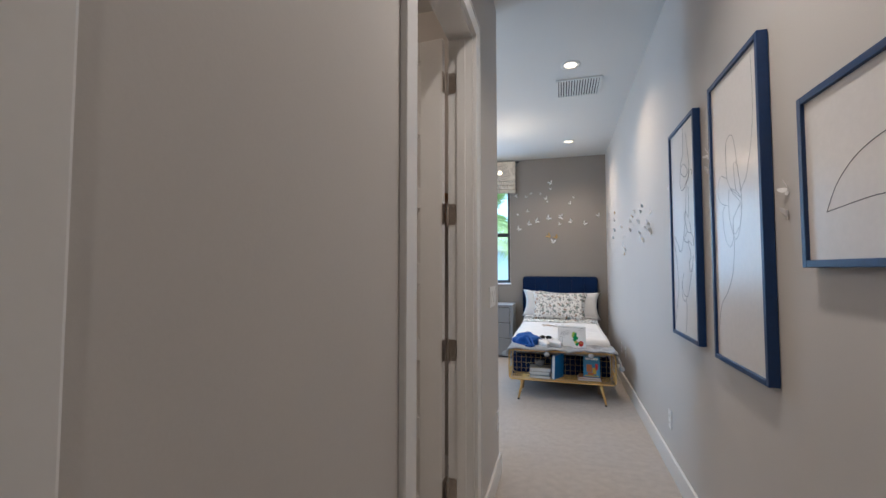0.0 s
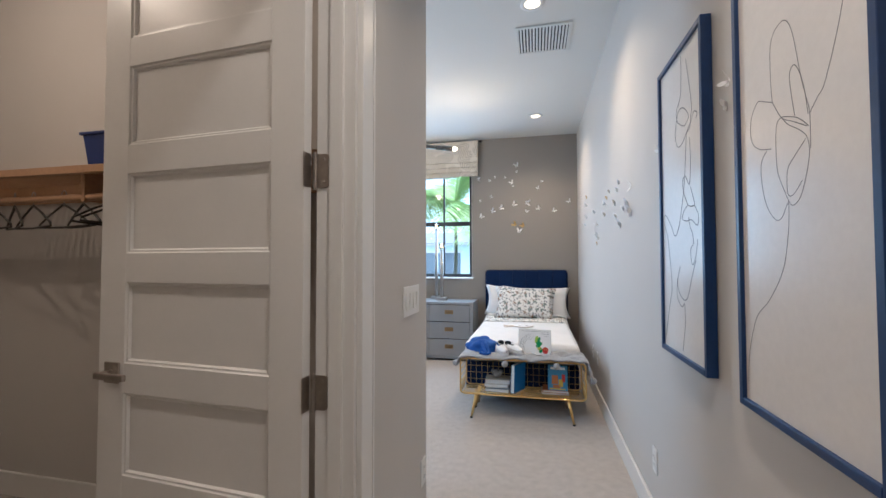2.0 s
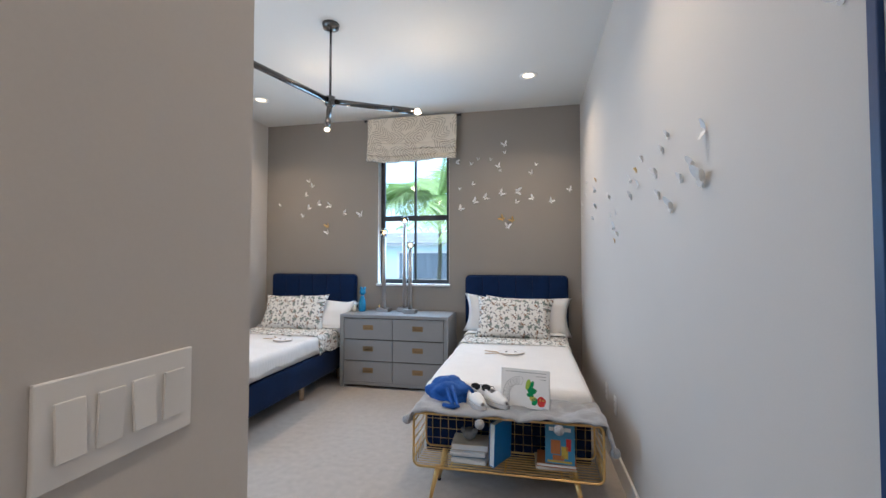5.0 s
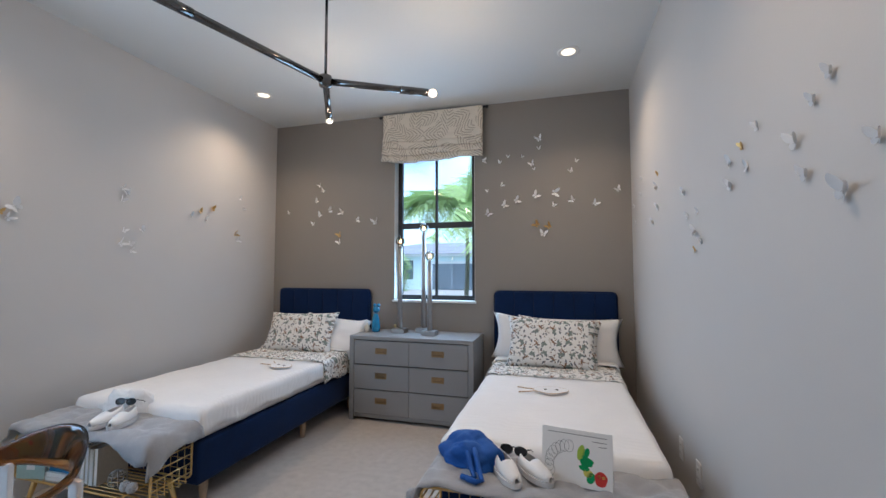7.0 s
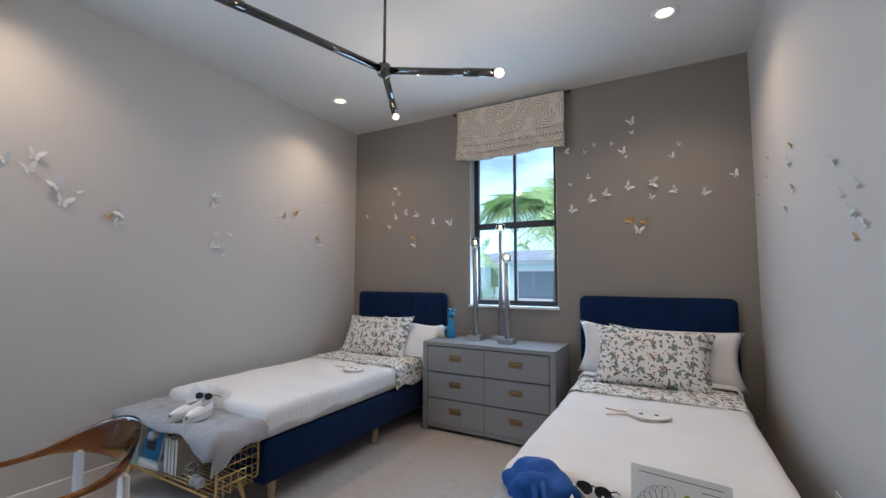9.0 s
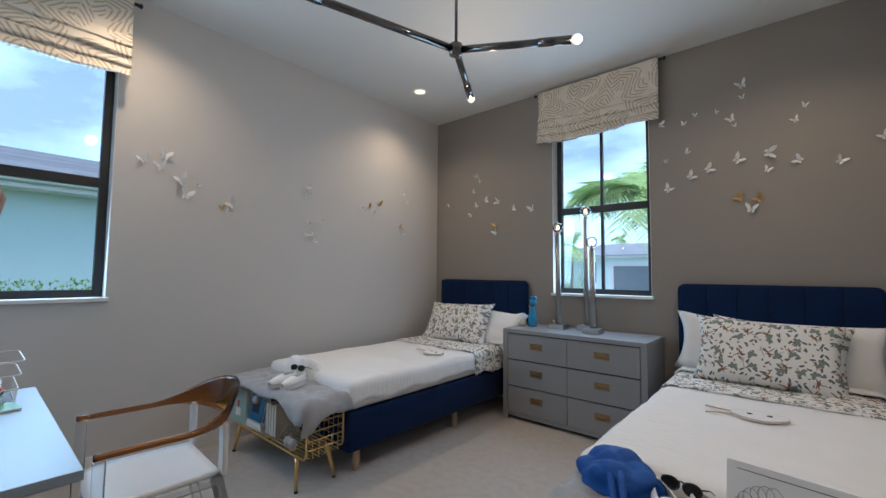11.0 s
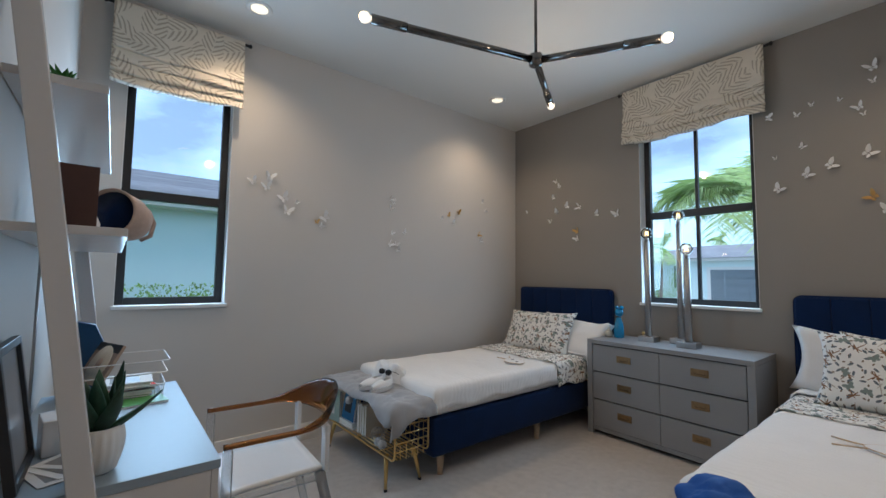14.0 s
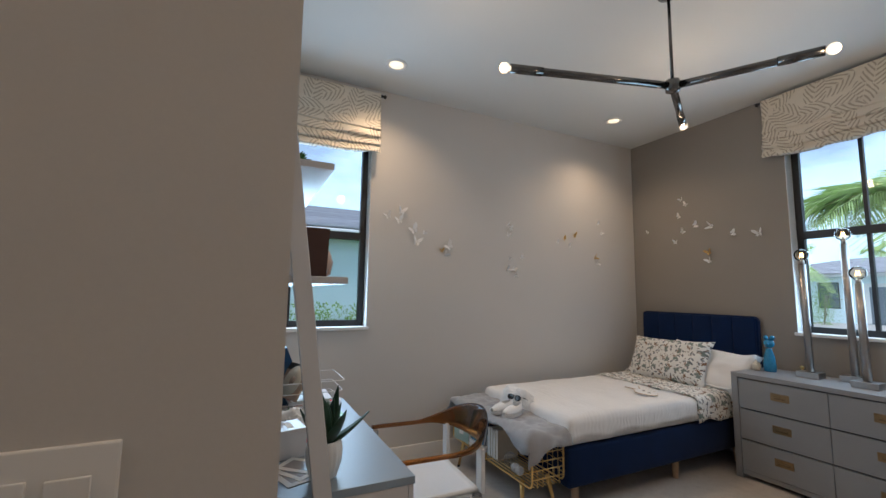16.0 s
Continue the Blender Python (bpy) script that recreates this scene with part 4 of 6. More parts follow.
blind(pose(W + 0.07, -3.415, 2.985, 0, 0, 90), 0.75, 0.51, BLIND_B, "cream roman blind printed with taupe palm fronds, half raised")

# ---- wire benches at the feet of the beds ----


def rounded_loop(x0, x1, z0, z1, y, r=0.035, lean=0.0):
    pts = []
    for cx, cz, a0 in ((x1 - r, z0 + r, -90), (x1 - r, z1 - r, 0), (x0 + r, z1 - r, 90), (x0 + r, z0 + r, 180)):
        for k in range(5):
            a = radians(a0 + 22.5 * k)
            pts.append((cx + r * math.cos(a), y, cz + r * math.sin(a)))
    return pts


def bench(m):
    b = thing("wire_bench", m, "brass wire shelf bench on splayed legs", "bench", "wire benches")
    w, z0, z1, yf, yb = 0.505, 0.20, 0.492, -0.165, 0.085
    tube("front_frame", BRASS, b, rounded_loop(-w, w, z0, z1, yf), 0.007, 8, True)
    tube("back_frame", BRASS, b, rounded_loop(-w + 0.01, w - 0.01, z0 + 0.008, z1 - 0.008, yb), 0.006, 8, True)

    def wires(places, mesh_points, r):
        bm = bmesh.new()
        tube_into(bm, mesh_points, r, 6)
        me = mesh("wire", bm, BRASS, True)
        for px, py, pz in places:
            o = new("wire", me)
            o.parent = b
            o.location = (px, py, pz)

    # floor of the shelf and its top: long wires, then cross bars
    wires([(0, yf + 0.028 * k, z0 + 0.002) for k in range(1, 9)], [(-w + 0.012, 0, 0), (w - 0.012, 0, 0)], 0.0028)
    wires([(0, yf + 0.042 * k, z1) for k in range(1, 6)], [(-w + 0.012, 0, 0), (w - 0.012, 0, 0)], 0.0028)
    wires([(x, 0, z0 - 0.004) for x in (-0.3, 0.0, 0.3)] + [(x, 0, z1 - 0.005) for x in (-0.3, 0.0, 0.3)], [(0, yf, 0), (0, yb, 0)], 0.004)
    # back grid
    wires([(-w + 0.05 + 0.05 * k, yb, 0) for k in range(19)], [(0, 0, z0 + 0.008), (0, 0, z1 - 0.01)], 0.0018)
    wires([(0, yb - 0.003, z0 + 0.058 * k) for k in range(1, 5)], [(-w + 0.012, 0, 0), (w - 0.012, 0, 0)], 0.0018)
    # end grids
    wires([(s * (w - 0.004), 0, z0 + 0.049 * k) for s in (-1, 1) for k in range(1, 6)], [(0, yf, 0), (0, yb, 0)], 0.0038)
    wires([(s * (w - 0.004), yf + 0.042 * k, 0) for s in (-1, 1) for k in range(1, 6)], [(0, 0, z0), (0, 0, z0 + 0.10)], 0.0028)
    for sx in (-1, 1):
        for sy in (-1, 1):
            leg = tube("leg", BRASS, b, [(sx * 0.37, sy * 0.1 - 0.04, z0 - 0.002), (sx * 0.412, sy * 0.125 - 0.04, 0.012)], 0.0165, 12, r_end=0.009)
            lathe("foot_cap", DARKPLASTIC, leg, [(0.011, 0), (0.011, 0.013)], 12, pose(sx * 0.412, sy * 0.125 - 0.04, 0))
    return b


BLX, BRX, BY = -3.14, -0.685, -2.205
first_bench = bench(pose(BRX, BY, 0))
copy_thing(first_bench, pose(BLX, BY, 0))


def throw(x0, x1, drops, seed, label, poms, tail=0.0):
    th = thing("throw_blanket", pose(0, 0, 0), label, "blanket")
    cloth("fabric", THROW, th, x0, x1, BY - 0.17, BY + 0.12, 0.512, drops, 0.024, seed, 0.016, 0.010, 0.4, flare=0.2, freq=8, tail=tail)
    for px, py, pz in poms:
        bm = bmesh.new()
        bmesh.ops.create_icosphere(bm, subdivisions=3, radius=0.026)
        for v in bm.verts:
            v.co *= 1 + 0.12 * noise.noise(v.co * 130)
        o = part("pompom", bm, THROW, th)
        o.location = (px, py, pz)


throw(BRX - 0.48, BRX + 0.49, (0.09, 0.16, 0.025, 0.0), 3.0, "grey plush throw with pompoms draped over the bench", [(BRX - 0.545, -2.37, 0.45), (BRX - 0.13, -2.405, 0.468), (BRX + 0.28, -2.405, 0.47), (BRX + 0.56, -2.36, 0.36)])
throw(BLX - 0.46, BLX + 0.49, (0.06, 0.10, 0.05, 0.0), 8.0, "grey plush throw with pompoms hanging off the bench", [(BLX + 0.455, -2.425, 0.30), (BLX + 0.42, -2.43, 0.305), (BLX - 0.02, -2.41, 0.44), (BLX - 0.34, -2.405, 0.45)], 0.75)


def shoe(name, m, group):
    sh = thing(name, m, "white canvas slip-on shoe", "shoe", group)
    RUBBER = WHITE
    L = 0.19
    bm = bmesh.new()
    out = [(L * (0.5 - 0.5 * math.cos(a)), (0.034 + 0.008 * math.sin(a * 0.5)) * math.sin(a)) for a in [2 * math.pi * k / 28 for k in range(28)]]
    f = bm.faces.new([bm.verts.new((x, y, 0)) for x, y in out])
    g = bmesh.ops.extrude_face_region(bm, geom=[f])
    bmesh.ops.translate(bm, verts=[v for v in g["geom"] if isinstance(v, bmesh.types.BMVert)], vec=(0, 0, 0.018))
    part("sole", bm, RUBBER, sh)
    bm = bmesh.new()
    rings = []
    n = 14
    for k in range(15):
        s = k / 14
        x = 0.004 + (L - 0.008) * s
        wdt = 0.034 * (math.sin(math.pi * min(0.985, max(0.015, s))) ** 0.45)
        hgt = 0.052 - 0.016 * s if s < 0.5 else 0.044 - 0.05 * (s - 0.5) ** 1.3
        rings.append([bm.verts.new((x, wdt * math.cos(math.pi * j / n), 0.0185 + (hgt - 0.0185 + 0.012) * math.sin(math.pi * j / n) ** 0.7)) for j in range(n + 1)])
    for k in range(14):
        for j in range(n):
            opening = k < 7 and k > 0 and 4 <= j <= 9
            if not opening:
                bm.faces.new((rings[k][j], rings[k][j + 1], rings[k + 1][j + 1], rings[k + 1][j]))
    up = part("upper", bm, LINEN, sh, "", True)
    so = up.modifiers.new("thickness", "SOLIDIFY")
    so.thickness = 0.003
    bm = bmesh.new()
    box(bm, 0.015, 0.12, -0.024, 0.024, 0.0185, 0.021)
    part("insole", bm, material("insole_grey", (0.42, 0.38, 0.36), 0.9), sh)
    return sh


def sunglasses(m, label):
    g = thing("sunglasses", m, label, "sunglasses")
    TINT = material("dark_lens", (0.015, 0.014, 0.016), 0.06)
    FR = material("black_acetate", (0.012, 0.012, 0.013), 0.15)
    for s in (-1, 1):
        pts = [(s * 0.032 + 0.027 * math.cos(a), 0, 0.021 + 0.02 * math.sin(a) * (1 if math.sin(a) < 0 else 0.8)) for a in [2 * math.pi * k / 22 for k in range(22)]]
        tube("rim", FR, g, pts, 0.0028, 6, True)
        bm = bmesh.new()
        f = bm.faces.new([bm.verts.new((x, 0.0, z)) for x, y, z in pts])
        e = bmesh.ops.extrude_face_region(bm, geom=[f])
        bmesh.ops.translate(bm, verts=[v for v in e["geom"] if isinstance(v, bmesh.types.BMVert)], vec=(0, 0.002, 0))
        part("lens", bm, TINT, g)
        tube("temple", FR, g, [(s * 0.059, 0.002, 0.03), (s * 0.061, 0.05, 0.03), (s * 0.058, 0.1, 0.018)], 0.0022, 6)
    tube("bridge", FR, g, [(-0.007, 0, 0.03), (0, 0, 0.033), (0.007, 0, 0.03)], 0.0025, 6)


TOP = 0.527
shoe("shoe", pose(-0.905, -2.165, TOP, 0, 0, -62) @ Matrix.Scale(1.18, 4), "shoes on the bench")
shoe("shoe", pose(-0.815, -2.145, TOP, 0, 0, -50) @ Matrix.Scale(1.18, 4), "shoes on the bench")
sunglasses(pose(-0.835, -2.185, TOP + 0.052, -18, 0, -12), "black sunglasses resting on a pair of white shoes")
shoe("shoe", pose(-3.10, -2.18, TOP, 0, 0, -75) @ Matrix.Scale(1.18, 4), "shoes on the bench")
shoe("shoe", pose(-3.02, -2.16, TOP, 0, 0, -68) @ Matrix.Scale(1.18, 4), "shoes on the bench")
sunglasses(pose(-3.07, -2.19, TOP + 0.07, -20, 0, 14), "black sunglasses resting on a pair of white shoes")


def heap(name, mat, m, sx, sy, sz, seed, label, category, folds=7.0, squeeze=0.35):
    """A slumped piece of cloth, folded over itself."""
    h = thing(name, m, label, category)
    bm = bmesh.new()
    bmesh.ops.create_icosphere(bm, subdivisions=5, radius=1)
    for v in bm.verts:
        c = v.co.copy()
        k = 1 + squeeze * noise.noise(c * 1.3 + Vector((seed, 0, 0))) + 0.16 * abs(noise.noise(c * folds * 0.6 + Vector((0, seed, 0)))) - 0.05 * abs(noise.noise(c * folds * 1.6 + Vector((0, 0, seed))))
        v.co = Vector((c.x * sx * k, c.y * sy * k, max(0.0, (c.z + 0.25) / 1.25 * sz * k)))
    part("cloth_body", bm, mat, h, "", True)
    return h


BLUEBAG = material("blue_canvas", (0.008, 0.075, 0.33), 0.75, vary=0.18, scale=10, bump=0.4, bump_scale=250)
bag = heap("tote_bag", BLUEBAG, pose(-1.03, -2.15, TOP - 0.006, 0, 0, -30), 0.142, 0.105, 0.108, 4.2, "blue canvas tote bag slumped open", "bag", 3.2, 0.32)
for k in range(2):
    ribbon = bmesh.new()
    tube_into(ribbon, [(0.02 + 0.05 * k, -0.055, 0.085), (0.06 + 0.05 * k, -0.085, 0.072), (0.10 + 0.045 * k, -0.112, 0.045), (0.14 + 0.04 * k, -0.132, 0.016), (0.13 + 0.035 * k, -0.15, 0.012), (0.09 + 0.03 * k, -0.156, 0.012)], 0.011, 8)
    part("strap", ribbon, BLUEBAG, bag, "", True)
heap("folded_shirt", LINEN, pose(-3.14, -2.10, TOP - 0.006, 0, 0, 20), 0.14, 0.075, 0.15, 9.4, "white cotton cloth slumped behind the shoes", "cloth", 6.0)

# folded card with a child's coloured drawing, printed lines as plain bars
PAPER = material("white_card", (0.80, 0.79, 0.77), 0.7, vary=0.02)
INK = material("grey_ink", (0.12, 0.12, 0.12), 0.8)
card = thing("folded_card", pose(-0.575, -2.235, TOP - 0.004, 0, 0, -9), "white folded card with a child's coloured drawing", "card")
front = slab("front_leaf", PAPER, card, -0.135, 0.135, -0.001, 0.001, 0, 0.208, m=pose(0, -0.03, 0, -7))
slab("back_leaf", PAPER, card, -0.135, 0.135, -0.001, 0.001, 0, 0.208, m=pose(0, 0.03, 0, 7))
tilt = pose(0, -0.03, 0, -7) @ Matrix.Diagonal((1, 1, 0.885, 1))


def blob(parent, x, z, rx, rz, colour, turn=0):
    bm = bmesh.new()
    f = bm.faces.new([bm.verts.new((rx * math.cos(a) * (1 + 0.08 * math.sin(5 * a)), 0, rz * math.sin(a))) for a in [2 * math.pi * k / 20 for k in range(20)]])
    e = bmesh.ops.extrude_face_region(bm, geom=[f])
    bmesh.ops.translate(bm, verts=[v for v in e["geom"] if isinstance(v, bmesh.types.BMVert)], vec=(0, -0.0006, 0))
    bmesh.ops.transform(bm, matrix=tilt @ pose(x, -0.0012, z, 0, turn, 0), verts=bm.verts)
    part("crayon_patch", bm, colour, parent)


GREENS = [material("crayon_green", (0.01, 0.26, 0.08), 0.8), material("crayon_lime", (0.36, 0.50, 0.06), 0.8), material("crayon_red", (0.55, 0.04, 0.03), 0.8), material("crayon_yellow", (0.62, 0.56, 0.10), 0.8)]
for x, z, rx, rz, c, t in ((0.018, 0.145, 0.013, 0.034, 1, 12), (0.036, 0.14, 0.012, 0.03, 0, 20), (0.04, 0.108, 0.026, 0.02, 0, 0), (0.03, 0.082, 0.02, 0.012, 0, 10), (0.045, 0.062, 0.018, 0.016, 3, 0), (0.055, 0.045, 0.016, 0.024, 0, 15), (0.092, 0.048, 0.024, 0.031, 2, 0), (0.085, 0.058, 0.006, 0.008, 3, 0), (0.102, 0.056, 0.006, 0.008, 3, 0)):
    blob(front, x, z, rx, rz, GREENS[c], t)
bm = bmesh.new()
for k in range(9):
    a = radians(200 - 14 * k)
    cx, cz = -0.03 + 0.075 * math.cos(a), 0.08 + 0.085 * math.sin(a)
    pts = [tilt @ Vector((cx + 0.018 * math.cos(b), -0.0016, cz + 0.026 * math.sin(b))) for b in [2 * math.pi * j / 14 for j in range(14)]]
    tube_into(bm, pts, 0.0006, 4, True)
part("outline", bm, INK, front)
for z, x0, x1 in ((0.218, -0.11, 0.115), (0.198, 0.06, 0.115), (0.18, 0.085, 0.115)):
    slab("printed_line", INK, front, x0, x1, -0.0016, -0.0011, z - 0.0012, z + 0.0012, m=tilt)


def book(m, w, d, t, cover, label, art=None):
    """A closed book lying flat: cover boards round a block of pages."""
    b = thing("book", m, label, "book")
    slab("cover", cover, b, 0, w, 0, d, 0, 0.0025, 0.0008)
    slab("cover", cover, b, 0, w, 0, d, t - 0.0025, t, 0.0008)
    slab("spine", cover, b, 0, 0.0025, 0, d, 0.0026, t - 0.0026)
    slab("page_block", PAPER, b, 0.003, w - 0.004, 0.004, d - 0.004, 0.0026, t - 0.0026)
    for x0, x1, y0, y1, mat in art or ():
        slab("cover_picture", mat, b, x0, x1, y0, y1, t, t + 0.0006)
    return b


SKY_BLUE = material("cover_blue", (0.06, 0.24, 0.42), 0.35)
TEAL = material("cover_teal", (0.01, 0.13, 0.28), 0.35)
MINT = material("cover_mint", (0.34, 0.47, 0.44), 0.4)
CREAMC = material("cover_cream", (0.58, 0.52, 0.42), 0.5)
ORANGE = material("cover_orange", (0.45, 0.16, 0.05), 0.4)
YELLOW = material("cover_yellow", (0.58, 0.42, 0.06), 0.4)
ZB = 0.2055
book(pose(-0.99, -2.30, ZB, 0, 0, -4), 0.20, 0.15, 0.022, PAPER, "white-covered picture book lying on the wire bench")
book(pose(-0.985, -2.29, ZB + 0.0225, 0, 0, 3), 0.19, 0.15, 0.020, SKY_BLUE, "blue picture book in a stack")
book(pose(-0.995, -2.31, ZB + 0.043, 0, 0, -1), 0.20, 0.15, 0.018, PAPER, "white picture book in a stack")
book(pose(-0.99, -2.29, ZB + 0.0615, 0, 0, 1), 0.21, 0.15, 0.036, CREAMC, "thick cream hardback on top of a stack")
# upright blue book seen on its spine
book(pose(-0.745, -2.33, ZB + 0.002, 0, -88, -28), 0.235, 0.18, 0.035, material("cobalt_cover", (0.02, 0.17, 0.46), 0.35), "bright blue hardback standing upright")
book(pose(-0.52, -2.29, ZB, 0, 0, 2), 0.22, 0.16, 0.020, CREAMC, "cream hardback lying on the wire bench")
book(pose(-0.515, -2.295, ZB + 0.0205, 0, 0, -2), 0.21, 0.16, 0.020, ORANGE, "tan hardback in a stack")
book(pose(-0.47, -2.285, ZB + 0.041, 78, 0, -4), 0.155, 0.20, 0.012, SKY_BLUE, "blue picture book with coloured animals, leaning upright",
     [(0.02, 0.135, 0.165, 0.185, PAPER), (0.03, 0.08, 0.05, 0.12, ORANGE), (0.085, 0.12, 0.03, 0.09, YELLOW), (0.04, 0.10, 0.02, 0.045, ORANGE), (0.11, 0.135, 0.07, 0.13, GREENS[2]), (0.012, 0.14, 0.008, 0.018, YELLOW)])
# books on the other bench
book(pose(-3.60, -2.37, ZB, 88, 0, 12), 0.17, 0.22, 0.02, MINT, "mint green picture book standing upright", [(0.06, 0.11, 0.05, 0.10, PAPER), (0.075, 0.095, 0.11, 0.15, GREENS[2])])
book(pose(-3.42, -2.36, ZB, 0, 0, 4), 0.20, 0.22, 0.022, CREAMC, "cream hardback lying on the wire bench")
book(pose(-3.41, -2.36, ZB + 0.0225, 0, 0, 2), 0.19, 0.21, 0.025, PAPER, "white hardback in a stack")
book(pose(-3.40, -2.33, ZB + 0.048, 80, 0, 2), 0.17, 0.19, 0.02, TEAL, "dark blue picture book leaning upright", [(0.03, 0.12, 0.05, 0.12, DARK)])
for k in range(4):
    book(pose(-3.165 + 0.034 * k, -2.33, ZB, 0, -89, 0), 0.19 + 0.01 * (k % 2), 0.17, 0.03, CREAMC if k % 2 else PAPER, "cream hardback standing in a row")


def wire_ball(m, label):
    g = thing("wire_ball", m, label, "ornament")
    for k in range(5):
        a = radians(36 * k)
        tube("ring", STEEL, g, [(0.045 * math.cos(b) * math.cos(a), 0.045 * math.cos(b) * math.sin(a), 0.047 + 0.045 * math.sin(b)) for b in [2 * math.pi * j / 20 for j in range(20)]], 0.002, 5, True)
    for h in (-0.5, 0, 0.5):
        r = 0.045 * math.sqrt(1 - h * h)
        tube("ring", STEEL, g, [(r * math.cos(b), r * math.sin(b), 0.047 + 0.045 * h) for b in [2 * math.pi * j / 20 for j in range(20)]], 0.002, 5, True)


wire_ball(pose(-2.95, -2.30, ZB), "open silver wire ball on the bench")
GREYSTONE = material("grey_stone", (0.22, 0.23, 0.24), 0.5, vary=0.2, scale=30)
bm = bmesh.new()
bmesh.ops.create_icosphere(bm, subdivisions=3, radius=0.04, matrix=pose(0, 0, 0.036) @ Matrix.Diagonal((1.0, 0.9, 0.9, 1)))
bmesh.ops.create_icosphere(bm, subdivisions=2, radius=0.017, matrix=pose(-0.035, -0.01, 0.058))
bmesh.ops.create_icosphere(bm, subdivisions=2, radius=0.017, matrix=pose(0.033, -0.012, 0.055))
for v in bm.verts:
    v.co.z = max(0, v.co.z)
deco = tagged(part("ornament", bm, GREYSTONE, None, "", True), "small grey stone ornament on a stack of books", "ornament")
deco.location = (-0.895, -2.22, ZB + 0.098)

# ---- framed line drawings ----
FRAME_BLUE = material("blue_frame", (0.006, 0.034, 0.125), 0.42, vary=0.15, scale=8)
ARTPAPER = material("art_paper", (0.72, 0.69, 0.66), 0.5, vary=0.04, scale=3)
ARTGLASS = shader(ARTPAPER)
ARTGLASS.inputs["Coat Weight"].default_value = 0.35
ARTGLASS.inputs["Coat Roughness"].default_value = 0.22
LINE = material("charcoal_line", (0.19, 0.19, 0.195), 0.7)


def smooth_path(pts, per=6):
    ps = [Vector((x, y)) for x, y in pts]
    ps = [ps[0]] + ps + [ps[-1]]
    out = []
    for a, b, c, d in zip(ps, ps[1:], ps[2:], ps[3:]):
        for k in range(per):
            t = k / per
            out.append(0.5 * ((2 * b) + (c - a) * t + (2 * a - 5 * b + 4 * c - d) * t * t + (3 * b - a - 3 * c + d) * t ** 3))
    return out + [ps[-1]]


def framed(y1, y0, z0, z1, strokes, label, weight=0.0021):
    """A framed drawing on the east wall; strokes run in the sheet's own measure, from the foot at its far end."""
    a = thing("framed_drawing", pose(0, y1, z0, 0, 0, -90), label, "picture", "framed line drawings")
    w, h, f, d = y1 - y0, z1 - z0, 0.02, 0.036
    slab("frame", FRAME_BLUE, a, 0, f, -d, -0.002, 0, h, 0.002)
    slab("frame", FRAME_BLUE, a, w - f, w, -d, -0.002, 0, h, 0.002)
    slab("frame", FRAME_BLUE, a, f, w - f, -d, -0.002, 0, f, 0.002)
    slab("frame", FRAME_BLUE, a, f, w - f, -d, -0.002, h - f, h, 0.002)
    sheet = slab("sheet", ARTPAPER, a, f - 0.002, w - f + 0.002, -0.026, -0.02, f - 0.002, h - f + 0.002)
    for pts in strokes:
        bm = bmesh.new()
        tube_into(bm, [(u * w, -0.0262, v * h) for u, v in smooth_path(pts)], weight, 5)
        for q in bm.verts:
            q.co.y = -0.0262 + (q.co.y + 0.0262) * 0.25
        part("drawn_line", bm, LINE, sheet, "", True)


B_A = [(0.56, 0.97), (0.54, 0.85), (0.44, 0.81), (0.46, 0.77), (0.6, 0.74), (0.69, 0.75), (0.68, 0.77), (0.58, 0.8), (0.48, 0.8), (0.43, 0.77), (0.4, 0.73), (0.45, 0.69), (0.56, 0.69), (0.64, 0.71), (0.72, 0.73)]
B_B = [(0.66, 0.94), (0.76, 0.79), (0.74, 0.75), (0.72, 0.72), (0.66, 0.71), (0.64, 0.69), (0.59, 0.57), (0.54, 0.51), (0.45, 0.43), (0.35, 0.4), (0.25, 0.44), (0.11, 0.48), (0.05, 0.46), (0.15, 0.41), (0.2, 0.34), (0.25, 0.23), (0.17, 0.15), (0.05, 0.03)]
B_C = [(0.71, 0.69), (0.72, 0.62), (0.69, 0.55), (0.61, 0.58), (0.55, 0.57), (0.56, 0.54), (0.65, 0.49), (0.75, 0.48), (0.78, 0.49), (0.71, 0.54)]
B_D = [(0.78, 0.48), (0.85, 0.45), (0.83, 0.42), (0.72, 0.44), (0.62, 0.44), (0.53, 0.45), (0.56, 0.47), (0.65, 0.49)]
B_E = [(0.66, 0.45), (0.69, 0.42), (0.73, 0.4), (0.75, 0.37), (0.69, 0.35), (0.71, 0.31), (0.75, 0.31), (0.8, 0.34), (0.83, 0.38)]
B_F = [(0.79, 0.32), (0.71, 0.27), (0.6, 0.2), (0.48, 0.2), (0.39, 0.24), (0.46, 0.3)]
B_G = [(0.39, 0.26), (0.38, 0.2), (0.48, 0.17), (0.54, 0.18), (0.55, 0.12), (0.51, 0.06), (0.49, 0.03)]
B_H = [(0.74, 0.73), (0.80, 0.755), (0.86, 0.745), (0.84, 0.73)]
A_A = [(0.85, 0.96), (0.86, 0.82), (0.82, 0.71), (0.72, 0.61), (0.67, 0.59), (0.62, 0.57)]
A_B = [(0.35, 0.63), (0.34, 0.68), (0.35, 0.75), (0.44, 0.77), (0.51, 0.74), (0.57, 0.64), (0.6, 0.6), (0.62, 0.57), (0.62, 0.51)]
A_C = [(0.61, 0.57), (0.58, 0.63), (0.53, 0.67), (0.49, 0.66), (0.5, 0.62), (0.52, 0.58)]
A_D = [(0.35, 0.63), (0.29, 0.64), (0.22, 0.65), (0.16, 0.63), (0.14, 0.6), (0.16, 0.57), (0.23, 0.55), (0.33, 0.54)]
